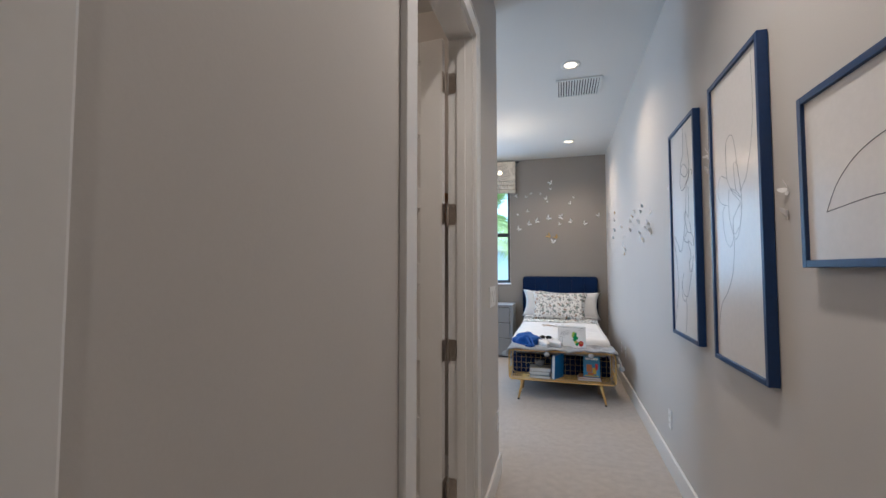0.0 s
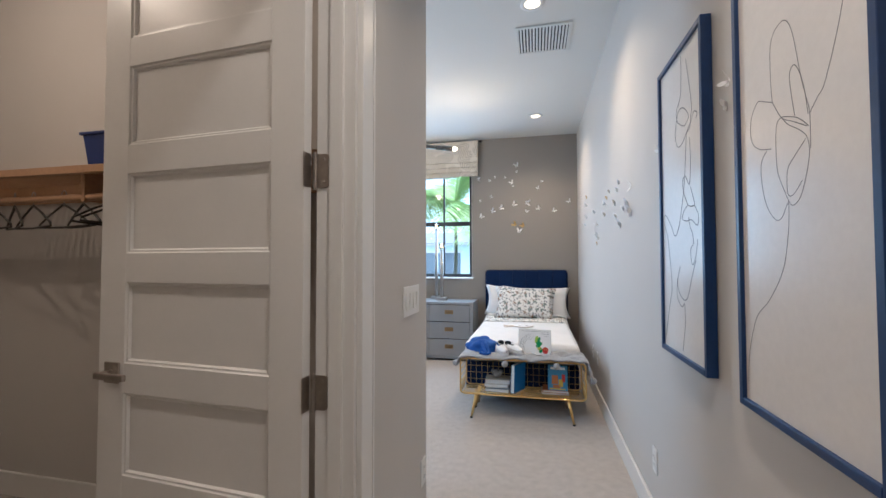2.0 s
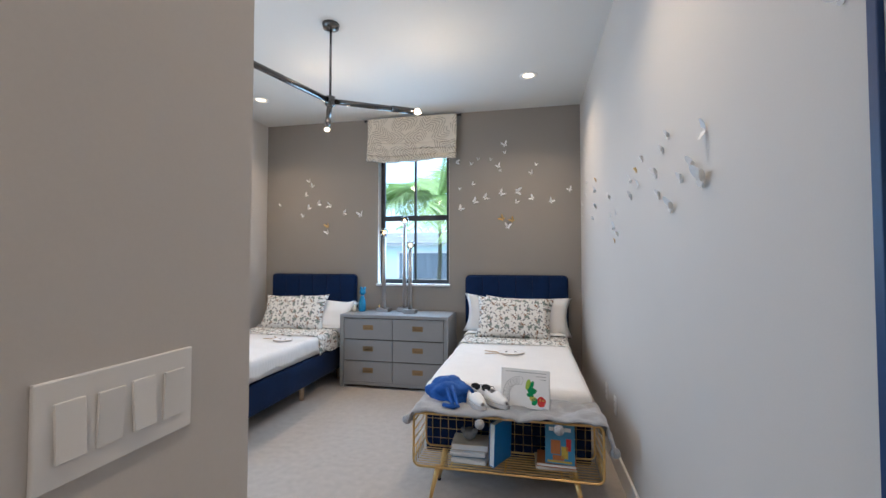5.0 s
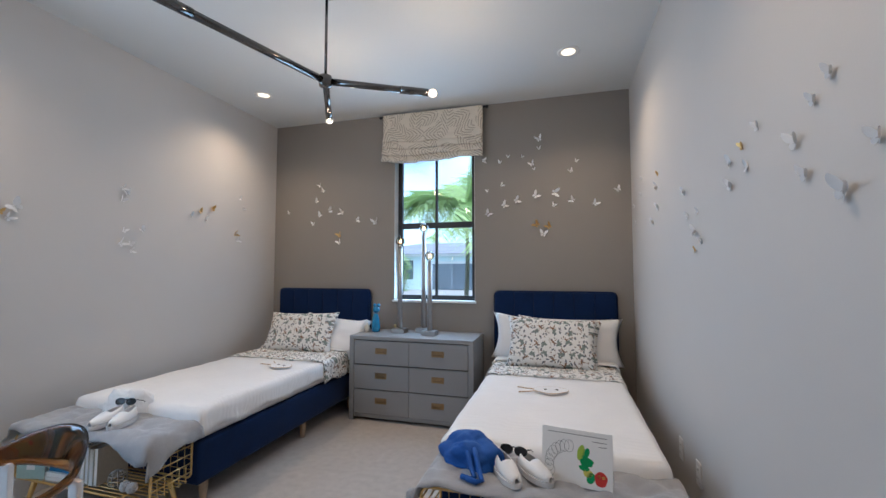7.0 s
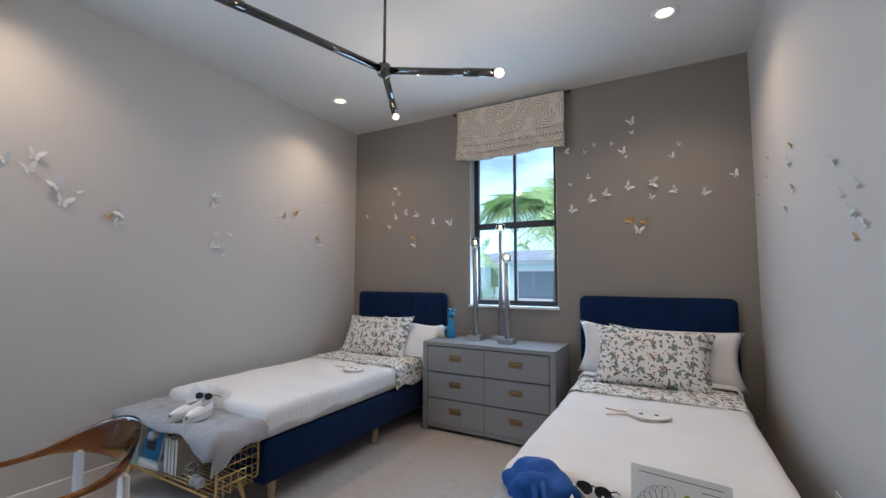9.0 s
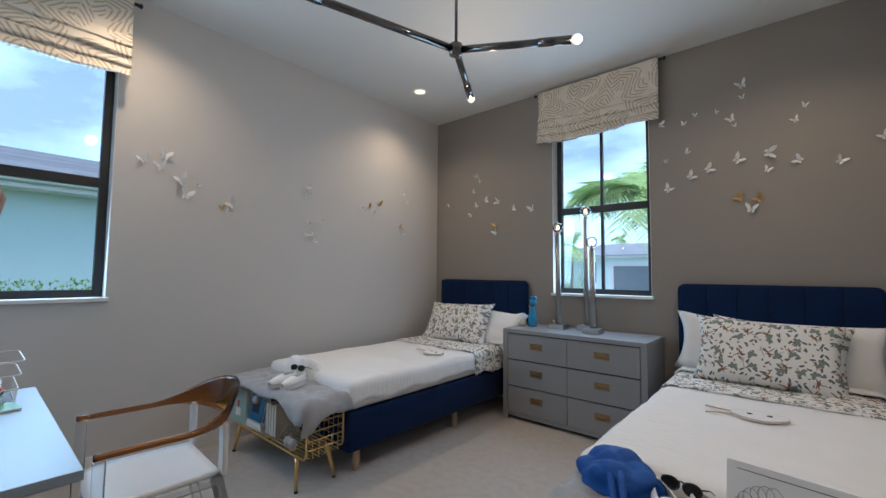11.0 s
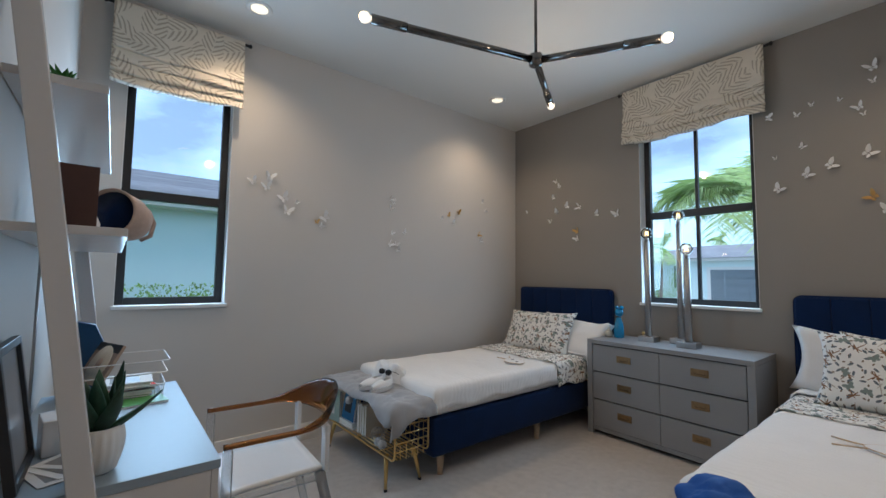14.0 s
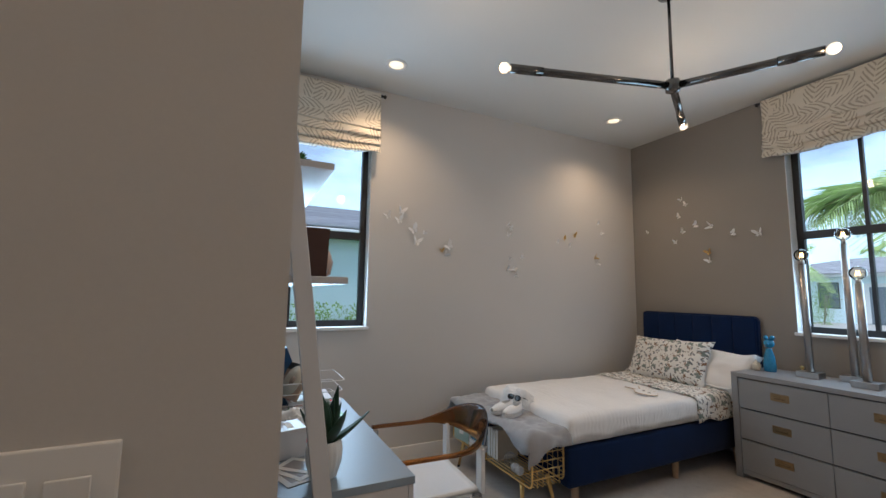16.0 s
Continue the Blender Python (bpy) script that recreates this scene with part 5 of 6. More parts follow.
A_E = [(0.29, 0.54), (0.24, 0.52), (0.24, 0.48), (0.28, 0.43), (0.35, 0.4), (0.4, 0.4), (0.44, 0.42), (0.46, 0.43)]
A_F = [(0.46, 0.43), (0.45, 0.37), (0.40, 0.30), (0.28, 0.24), (0.16, 0.2), (0.08, 0.12), (0.06, 0.05)]
A_G = [(0.61, 0.55), (0.55, 0.57), (0.5, 0.58), (0.42, 0.59), (0.38, 0.58), (0.37, 0.54), (0.38, 0.49), (0.43, 0.45), (0.46, 0.43), (0.49, 0.42), (0.54, 0.43), (0.58, 0.46), (0.61, 0.5), (0.6, 0.53), (0.55, 0.55), (0.47, 0.57), (0.42, 0.59)]
A_H = [(0.59, 0.53), (0.52, 0.51), (0.46, 0.49), (0.45, 0.46), (0.46, 0.44), (0.5, 0.44), (0.56, 0.46)]
A_I = [(0.35, 0.63), (0.42, 0.59), (0.51, 0.57), (0.6, 0.55)]
C_A = [(0.12, 0.30), (0.18, 0.45), (0.29, 0.57), (0.46, 0.62), (0.7, 0.58), (0.9, 0.45)]
C_B = [(0.12, 0.30), (0.31, 0.33), (0.45, 0.33), (0.7, 0.38), (0.9, 0.45)]
framed(-3.878, -4.358, 0.937, 2.112, (B_A, B_B, B_C, B_D, B_E, B_F, B_G, B_H), "tall blue-framed abstract line drawing on white paper")
framed(-4.570, -5.052, 0.932, 2.112, (A_A, A_B, A_C, A_D, A_E, A_F, A_G, A_H, A_I), "tall blue-framed line drawing of a flower", 0.0011)
framed(-5.27, -6.10, 1.318, 1.785, (C_A, C_B), "wide blue-framed line drawing of a leaf", 0.0014)

# ---- ladder desk, its shelves and what lies on them ----
DX0, DX1, DYF = -2.95, -1.865, -3.44
desk = thing("ladder_desk", pose(0, 0, 0), "white lacquered ladder desk leaning on the wall with two shelves", "desk")
# white top; the window's blue reflection is put into its base colour
DESKTOP = material("sky_tinted_desktop", (0.27, 0.33, 0.39), 0.40, vary=0.02, scale=4)
slab("desktop", DESKTOP, desk, DX0, DX1, YF + 0.02, DYF, 0.735, 0.76, 0.002)
slab("apron", WHITE, desk, DX0 + 0.005, DX1 - 0.003, DYF - 0.022, DYF - 0.004, 0.60, 0.7345, 0.002)
for x0 in (DX0 + 0.005, DX1 - 0.021):
    slab("side_panel", WHITE, desk, x0, x0 + 0.018, YF + 0.03, DYF - 0.023, 0.60, 0.7345, 0.002)
slab("bottom_panel", WHITE, desk, DX0 + 0.024, DX1 - 0.022, YF + 0.03, DYF - 0.023, 0.60, 0.612)
slab("back_panel", WHITE, desk, DX0 + 0.024, DX1 - 0.022, YF + 0.03, YF + 0.042, 0.6125, 0.7345)
for x0, x1 in ((DX0 - 0.032, DX0 - 0.002), (DX1 + 0.002, DX1 + 0.032)):
    bm = bmesh.new()
    y_top, y_bot, zt = YF + 0.004, YF + 0.275, 1.97
    vs = []
    for x in (x0, x1):
        for yy, zz in ((y_top, zt), (y_bot, 0.0), (y_bot + 0.052, 0.0), (y_top + 0.052, zt)):
            vs.append(bm.verts.new((x, yy, zz)))
    for f in ((0, 1, 2, 3), (7, 6, 5, 4), (0, 4, 5, 1), (1, 5, 6, 2), (2, 6, 7, 3), (3, 7, 4, 0)):
        bm.faces.new([vs[i] for i in f])
    bevel(bm, 0.003, 2)
    part("upright", bm, WHITE, desk)
for zz, depth in ((1.375, 0.252), (1.735, 0.195)):
    slab("shelf_board", WHITE, desk, DX0 - 0.001, DX1 + 0.001, YF + 0.004, YF + depth, zz, zz + 0.022, 0.002)
tube("brace", STEEL, desk, [(DX0 + 0.35, YF + 0.02, 0.765), (DX0 + 0.35, YF + 0.02, 1.37)], 0.005, 8)

POTW = material("white_ceramic", (0.70, 0.68, 0.65), 0.4, vary=0.03)
pot = thing("potted_succulent", pose(-1.972, -3.715, 0.761) @ Matrix.Diagonal((0.82, 0.82, 0.98, 1)), "green succulent in a white ribbed ceramic pot", "plant")
bm = bmesh.new()
n = 72
rings = []
for r, zz, rib in ((0.04, 0, 0), (0.052, 0.006, 0.4), (0.068, 0.05, 1), (0.071, 0.085, 1), (0.066, 0.112, 0.8), (0.06, 0.12, 0), (0.054, 0.118, 0), (0.054, 0.095, 0)):
    rings.append([bm.verts.new(((r - 0.003 * rib * (j % 4 == 0)) * math.cos(2 * math.pi * j / n), (r - 0.003 * rib * (j % 4 == 0)) * math.sin(2 * math.pi * j / n), zz)) for j in range(n)])
for a, b in zip(rings, rings[1:]):
    for j in range(n):
        bm.faces.new((a[j], a[(j + 1) % n], b[(j + 1) % n], b[j]))
bm.faces.new(rings[0][::-1])
part("pot", bm, POTW, pot, "", True)
SOIL = material("potting_soil", (0.05, 0.035, 0.025), 0.95, vary=0.4, scale=60)
lathe("soil", SOIL, pot, [(0.054, 0.094), (0.054, 0.098), (0.02, 0.102)], 20)
SUCC = material("succulent_green", (0.022, 0.065, 0.035), 0.45, vary=0.35, scale=25, spread=0.2)


def thick_leaf(parent, m, length, width):
    bm = bmesh.new()
    rings = []
    for k in range(9):
        s = k / 8
        w = width * (0.55 + 0.9 * s - 1.45 * s * s) + 0.001
        x = length * s
        zc = 0.22 * length * s * s
        t = 0.009 * (1 - s) + 0.002
        rings.append([bm.verts.new((x, w * math.cos(a), zc + t * math.sin(a) + 0.35 * w * abs(math.cos(a)))) for a in [2 * math.pi * j / 10 for j in range(10)]])
    for a, b in zip(rings, rings[1:]):
        for j in range(10):
            bm.faces.new((a[j], a[(j + 1) % 10], b[(j + 1) % 10], b[j]))
    bm.faces.new(rings[0][::-1])
    bm.faces.new(rings[-1])
    bmesh.ops.transform(bm, matrix=m, verts=bm.verts)
    part("leaf", bm, SUCC, parent, "", True)


for k in range(15):
    el = -75 + 7 * (k % 3) + (28 if k > 7 else 6) * (1 if k < 13 else 0)
    thick_leaf(pot, pose(0.012 * math.cos(k * 2.4), 0.012 * math.sin(k * 2.4), 0.10, 0, 0, math.degrees(k * 2.4)) @ pose(0, 0, 0, 0, el + 12 * (k % 2)), 0.145 + 0.02 * (k % 3), 0.040)

# wire tray with papers and books
basket = thing("wire_basket", pose(-2.80, -3.655, 0.761), "white wire letter basket full of magazines", "basket")
WIREW = material("white_wire", (0.72, 0.70, 0.68), 0.35, vary=0.02)
bw, bd = 0.13, 0.14
for zz, g in ((0.004, 0.0), (0.055, 0.006), (0.105, 0.012), (0.155, 0.018)):
    w2, d2, r = bw + g, bd + g, 0.03
    pts = []
    for cx, cy, a0 in ((w2 - r, -d2 + r, -90), (w2 - r, d2 - r, 0), (-w2 + r, d2 - r, 90), (-w2 + r, -d2 + r, 180)):
        pts += [(cx + r * math.cos(radians(a0 + 30 * k)), cy + r * math.sin(radians(a0 + 30 * k)), zz) for k in range(4)]
    tube("hoop", WIREW, basket, pts, 0.0028, 6, True)
for k in range(8):
    x = -bw + 0.025 + k * (2 * bw - 0.05) / 7
    tube("wire", WIREW, basket, [(x, -bd - 0.016, 0.105), (x, -bd, 0.004), (x, bd, 0.004), (x, bd + 0.006, 0.055)], 0.0018, 5)
for s in (-1, 1):
    for k in range(4):
        y = -bd + 0.03 + k * (2 * bd - 0.06) / 3
        tube("wire", WIREW, basket, [(s * bw, y, 0.004), (s * (bw + 0.006), y, 0.055)], 0.0018, 5)
MAG = [material("magazine_green", (0.10, 0.34, 0.06), 0.3), material("magazine_grey", (0.25, 0.24, 0.24), 0.3), material("magazine_tan", (0.36, 0.25, 0.18), 0.4), GREENS[2], PAPER]
zz = 0.768
for k, (c, t) in enumerate(((0, 0.006), (4, 0.012), (1, 0.006), (3, 0.008), (2, 0.014), (4, 0.005))):
    mg = thing("magazine", pose(-2.80 + 0.008 * (k % 3), -3.645, zz, 0, 0, -6 + 5 * (k % 4)), "glossy magazine lying in the wire basket", "magazine", "magazines in the basket")
    slab("cover", MAG[c], mg, -0.10, 0.10, -0.095, 0.095, t - 0.001, t, 0)
    slab("page_block", PAPER, mg, -0.099, 0.099, -0.094, 0.094, 0, t - 0.0011)
    slab("cover_picture", MAG[(c + 2) % 5], mg, -0.06, 0.08, -0.05, 0.05, t + 0.0001, t + 0.0005)
    zz += t + 0.002
crate = thing("sketchbook", pose(-2.745, -3.76, zz, 62, 0, 22), "tan sketchbook with a round motif leaning in the basket", "book")
slab("cover", MAG[2], crate, -0.10, 0.10, 0, 0.17, 0, 0.012, 0.001)
lathe("round_motif", CREAMC, crate, [(0.075, 0.0129), (0.075, 0.0137), (0.022, 0.0138)], 28, pose(0.0, 0.085, 0))
lathe("inner_ring", MAG[2], crate, [(0.022, 0.0139), (0.022, 0.0144)], 20, pose(0.0, 0.085, 0))
slab("strip", DARKPLASTIC, crate, -0.10, 0.10, 0.135, 0.17, 0.0121, 0.0128)
heap("crumpled_paper", PAPER, pose(-2.46, -3.77, 0.763, 0, 0, 30), 0.075, 0.06, 0.085, 3.1, "crumpled white paper lying on the desk", "paper", 9.0, 0.45)
rc = thing("red_card", pose(-2.36, -3.72, 0.7612, 0, 0, 24), "small red card lying on the desk", "card")
slab("sheet", GREENS[2], rc, -0.05, 0.05, -0.035, 0.035, 0, 0.0016)
gm = thing("green_magazine", pose(-2.625, -3.60, 0.7612, 0, 0, 8), "green glossy magazine lying beside the basket", "magazine")
slab("cover", MAG[0], gm, -0.06, 0.06, -0.09, 0.09, 0.0062, 0.0075)
slab("page_block", PAPER, gm, -0.059, 0.059, -0.089, 0.089, 0, 0.006)
bx = thing("file_box", pose(-2.885, -3.80, 0.768, 0, 0, 90), "dark blue magazine file standing in the basket", "file box")
bm = bmesh.new()
vs = []
for y in (-0.03, 0.03):
    for x, z in ((-0.065, 0), (0.085, 0), (0.085, 0.19), (0.045, 0.29), (-0.065, 0.32)):
        vs.append(bm.verts.new((x, y, z)))
bm.faces.new(vs[:5])
bm.faces.new(vs[5:][::-1])
for i in range(5):
    bm.faces.new((vs[i], vs[(i + 1) % 5], vs[5 + (i + 1) % 5], vs[5 + i]))
part("case", bm, material("file_blue", (0.008, 0.06, 0.16), 0.4), bx)
slab("label_tab", PAPER, bx, -0.03, 0.03, 0.0302, 0.0312, 0.05, 0.09)

# framed photograph leaning on the wall: an abstract picture in plain tones
ph = thing("photo_frame", pose(-2.06, -3.865, 0.761, -8, 0, 180) @ Matrix.Scale(0.86, 4), "black-framed picture leaning against the wall", "picture frame")
slab("frame", BLACK, ph, -0.17, -0.145, -0.012, 0.012, 0, 0.40, 0.002)
slab("frame", BLACK, ph, 0.145, 0.17, -0.012, 0.012, 0, 0.40, 0.002)
slab("frame", BLACK, ph, -0.145, 0.145, -0.012, 0.012, 0, 0.025, 0.002)
slab("frame", BLACK, ph, -0.145, 0.145, -0.012, 0.012, 0.375, 0.40, 0.002)
slab("mat_board", MAG[1], ph, -0.146, 0.146, 0.0, 0.004, 0.024, 0.376)
slab("print", material("grey_print", (0.12, 0.12, 0.13), 0.25, vary=0.8, scale=14), ph, -0.125, 0.125, 0.0041, 0.006, 0.05, 0.35)

for k in range(3):
    pc = thing("postcard", pose(-2.02 - 0.03 * k, -3.80 + 0.015 * k, 0.7612 + 0.0022 * k, 0, 0, 20 + 14 * k), "white printed card lying on the desk", "card", "cards on the desk")
    slab("sheet", PAPER, pc, -0.07, 0.07, -0.05, 0.05, 0, 0.0015)
    slab("picture", MAG[1], pc, -0.05, 0.05, -0.03, 0.03, 0.0016, 0.0019)
wb = thing("tissue_box", pose(-2.22, -3.80, 0.761, 0, 0, 10), "small white box on the desk", "box")
slab("carton", WHITE, wb, -0.06, 0.06, -0.05, 0.05, 0, 0.10, 0.003)
slab("slot", PAPER, wb, -0.035, 0.035, -0.012, 0.012, 0.1002, 0.1012)

# middle shelf: leaning book, soft toy shape, cap with a loop
SH1 = 1.3972
lb = book(pose(-1.885, -3.832, SH1, 0, -80, 2), 0.15, 0.085, 0.028, material("brown_cover", (0.07, 0.03, 0.022), 0.5), "brown hardback leaning on the shelf")
cap = thing("cap", pose(-2.66, -3.70, SH1), "tan cloth cap with navy lining, tipped on the shelf", "cap")
CAPTAN = material("tan_cloth", (0.46, 0.33, 0.26), 0.85, vary=0.1, scale=12, bump=0.3)
tip = Matrix.Translation((-0.045, 0.055, 0.098)) @ Vector((0, 0, 1)).rotation_difference(Vector((0.82, -0.55, 0.13))).to_matrix().to_4x4()
lathe("crown", CAPTAN, cap, [(0.012, -0.012), (0.055, -0.004), (0.082, 0.022), (0.095, 0.07), (0.096, 0.13), (0.099, 0.16), (0.094, 0.166), (0.088, 0.158), (0.086, 0.13)], 28, tip)
lathe("lining", NAVY, cap, [(0.0865, 0.15), (0.075, 0.139), (0.04, 0.132), (0.004, 0.130)], 28, tip, "navy lining")
tube("loop", CAPTAN, cap, [(-0.03, 0.062, 0.165), (-0.03, 0.098, 0.150), (-0.03, 0.118, 0.100), (-0.03, 0.108, 0.045), (-0.03, 0.072, 0.024)], 0.009, 8)
toy = thing("ceramic_ornament", pose(-2.34, -3.80, SH1), "round white ceramic ornament on the shelf", "ornament")
lathe("lower_ball", POTW, toy, [(0.02, 0), (0.045, 0.02), (0.05, 0.05), (0.035, 0.085), (0.02, 0.095)], 20)
lathe("upper_ball", POTW, toy, [(0.018, 0.094), (0.036, 0.11), (0.036, 0.13), (0.015, 0.15), (0.001, 0.152)], 20)
bot = thing("bottle", pose(-2.20, -3.86, SH1), "small dark bottle on the shelf", "bottle")
lathe("glass_body", TEAL, bot, [(0.024, 0), (0.026, 0.005), (0.026, 0.11), (0.011, 0.14), (0.011, 0.17)], 20)
lathe("cap", DARKPLASTIC, bot, [(0.0125, 0.1702), (0.0125, 0.19), (0.01, 0.192)], 16)
# upper shelf: trailing green plant in a low dish
SH2 = 1.7572
tp = thing("low_plant", pose(-2.02, -3.84, SH2) @ Matrix.Scale(0.55, 4), "small green leafy plant in a low white dish", "plant")
lathe("dish", POTW, tp, [(0.05, 0), (0.062, 0.02), (0.062, 0.055), (0.056, 0.055), (0.054, 0.04)], 24)
LEAFG = material("leaf_green", (0.05, 0.20, 0.03), 0.45, vary=0.3, scale=30, spread=0.25)
rnd = random.Random(5)
for k in range(34):
    a = rnd.uniform(0, 360)
    m = pose(0.03 * math.cos(radians(a)), 0.03 * math.sin(radians(a)), 0.05, 0, 0, a) @ pose(0, 0, 0, 0, rnd.uniform(-70, 5))
    bm = bmesh.new()
    ln = rnd.uniform(0.05, 0.11)
    r = [bm.verts.new(p) for p in ((0, 0, 0), (ln * 0.5, -0.013, 0.008), (ln, 0, -0.012), (ln * 0.5, 0.013, 0.008), (ln * 0.5, 0, -0.003))]
    for f in ((0, 1, 4), (1, 2, 4), (2, 3, 4), (3, 0, 4)):
        bm.faces.new([r[i] for i in f])
    bmesh.ops.transform(bm, matrix=m, verts=bm.verts)
    part("leaf", bm, LEAFG, tp)

# ---- acrylic armchair ----
AMBER = glassy("amber_acrylic", (0.36, 0.135, 0.03), 0.01, 1.4)
CLEAR = clear_shell("clear_acrylic", (0.90, 0.91, 0.92))
cn, cl = CLEAR.node_tree.nodes, CLEAR.node_tree.links
haze, mist = cn.new("ShaderNodeBsdfDiffuse"), cn.new("ShaderNodeMixShader")
haze.inputs["Color"].default_value = (0.8, 0.81, 0.82, 1)
mist.inputs[0].default_value = 0.16
cl.new(cn["Material Output"].inputs["Surface"].links[0].from_socket, mist.inputs[1])
cl.new(haze.outputs[0], mist.inputs[2])
cl.new(mist.outputs[0], cn["Material Output"].inputs["Surface"])
chair = thing("acrylic_armchair", pose(-2.435, -3.10, 0, 0, 0, -3), "clear acrylic armchair with an amber back and arms", "chair")
# the amber band sweeps from one arm round the back to the other
bm = bmesh.new()
N = 56
sections = []
for k in range(N + 1):
    q = 2 * k / N - 1
    a = abs(q)
    if a < 0.55:
        th = q / 0.55 * radians(90)
        x = 0.243 * math.sin(th)
        y = 0.02 + 0.195 * math.cos(th)
    else:
        x = math.copysign(0.243 + 0.004 * (a - 0.55), q)
        y = 0.02 - (a - 0.55) / 0.45 * 0.275
    rise = 0.5 + 0.5 * math.cos(math.pi * min(1, a / 0.62))
    ztop = 0.672 + 0.115 * rise
    hgt = 0.021 + 0.125 * rise ** 1.1
    wid = 0.0125 - 0.006 * rise
    lean = 0.05 * rise
    d = Vector((x, y - 0.02, 0)).normalized() if a < 0.55 else Vector((math.copysign(1, q), 0, 0))
    ring = []
    for j in range(12):
        b = 2 * math.pi * j / 12
        up = (0.5 + 0.5 * math.sin(b))
        off = d * (wid * math.cos(b) + lean * (up - 0.4))
        ring.append(bm.verts.new((x + off.x, y + off.y, ztop - hgt + hgt * up)))
    sections.append(ring)
for a, b in zip(sections, sections[1:]):
    for j in range(12):
        bm.faces.new((a[j], a[(j + 1) % 12], b[(j + 1) % 12], b[j]))
bm.faces.new(sections[0][::-1])
bm.faces.new(sections[-1])
part("backrest", bm, AMBER, chair, "glossy amber acrylic back and arm rail", True)
SEATW = material("white_acrylic", (0.72, 0.73, 0.74), 0.25, vary=0.02)
bm = bmesh.new()
gx, gy = 14, 12
grid = []
for j in range(gy + 1):
    row = []
    for i in range(gx + 1):
        u, v = 2 * i / gx - 1, 2 * j / gy - 1
        w = 0.205 - 0.006 * (v + 1)
        row.append(bm.verts.new((u * w, v * 0.19 - 0.06, 0.486 - 0.014 * (1 - u * u) * (1 - v * v) - 0.02 * max(0, -v) ** 4)))
    grid.append(row)
for j in range(gy):
    for i in range(gx):
        bm.faces.new((grid[j][i], grid[j][i + 1], grid[j + 1][i + 1], grid[j + 1][i]))
st = part("seat", bm, SEATW, chair, "white translucent seat", True)
so = st.modifiers.new("thickness", "SOLIDIFY")
so.thickness, so.offset = 0.016, -1
for s in (-1, 1):
    slab("leg", CLEAR, chair, s * 0.243 - 0.014, s * 0.243 + 0.014, -0.255, -0.222, 0, 0.648, 0.005)
    bm = bmesh.new()
    tube_into(bm, [(s * 0.205, 0.115, 0.47), (s * 0.225, 0.23, 0.0)], 0.022, 10, r_end=0.016)
    part("leg", bm, CLEAR, chair, "", True)
    slab("back_post", SEATW, chair, s * 0.195 - 0.027, s * 0.195 + 0.027, 0.130, 0.150, 0.47, 0.66, 0.006)
    slab("side_rail", CLEAR, chair, s * 0.216 - 0.010, s * 0.216 + 0.010, -0.22, 0.12, 0.445, 0.465, 0.004)

# ---- paper butterflies on the walls ----
PAPERWING = material("wing_white", (0.80, 0.79, 0.78), 0.6, vary=0.03)
GOLDWING = material("wing_gold", (0.62, 0.40, 0.14), 0.35, 0.6, vary=0.1)


def butterfly(mat, label):
    """One metre of span, back to the wall at y = 0, its wings lifted towards -y."""
    b = thing("wall_butterfly", pose(0, 0, -5), label, "wall ornament", "butterflies on the walls")
    for s in (-1, 1):
        bm = bmesh.new()
        fore = [(0.03, 0.10), (0.10, 0.28), (0.26, 0.43), (0.46, 0.51), (0.48, 0.38), (0.42, 0.20), (0.30, 0.04), (0.14, -0.03)]
        hind = [(0.03, 0.0), (0.14, -0.03), (0.25, -0.02), (0.28, -0.11), (0.24, -0.23), (0.16, -0.30), (0.10, -0.25), (0.05, -0.13)]
        for loop, lift in ((fore, 0.75), (hind, 0.5)):
            top = [bm.verts.new((s * x, -lift * x - 0.02 - 0.18 * x * x, z)) for x, z in loop]
            low = [bm.verts.new((s * x, -lift * x - 0.008 - 0.18 * x * x, z)) for x, z in loop]
            bm.faces.new(top)
            bm.faces.new(low[::-1])
            for i in range(len(loop)):
                bm.faces.new((top[i], low[i], low[(i + 1) % len(loop)], top[(i + 1) % len(loop)]))
        part("wing", bm, mat, b)
    bm = bmesh.new()
    tube_into(bm, [(0, -0.0, 0.14), (0, -0.03, 0.1), (0, -0.03, -0.1), (0, -0.02, -0.24)], 0.028, 6, r_end=0.012)
    part("body", bm, mat, b, "", True)
    return b


WB_ = butterfly(PAPERWING, "small white ceramic butterfly fixed to the wall")
GB_ = butterfly(GOLDWING, "small gold butterfly fixed to the wall")
bf = random.Random(11)


def flock(spots, kind, wall_turn, fixed, axis, gain=1.0):
    for a, z, s, *way in spots:
        turn = way[0] if way else bf.choice((-1, 1)) * bf.uniform(15, 75)
        p = (a, fixed, z) if axis == "x" else (fixed, a, z)
        m = pose(*p, 0, 0, wall_turn) @ pose(0, 0, 0, 0, turn, 0) @ Matrix.Scale(s * gain, 4)
        copy_thing(kind, m)


NB1 = [(-3.61, 2.04, 0.06, 30), (-3.21, 2.33, 0.07, -20), (-3.17, 2.27, 0.08, 40), (-3.25, 2.16, 0.08, 60), (-3.08, 2.05, 0.10, 75), (-3.21, 2.0, 0.09, 50), (-2.93, 2.02, 0.10, -70), (-3.29, 1.9, 0.075, 10), (-2.74, 1.93, 0.09, 80), (-2.53, 1.9, 0.11, -10), (-2.96, 1.69, 0.09, -25)]
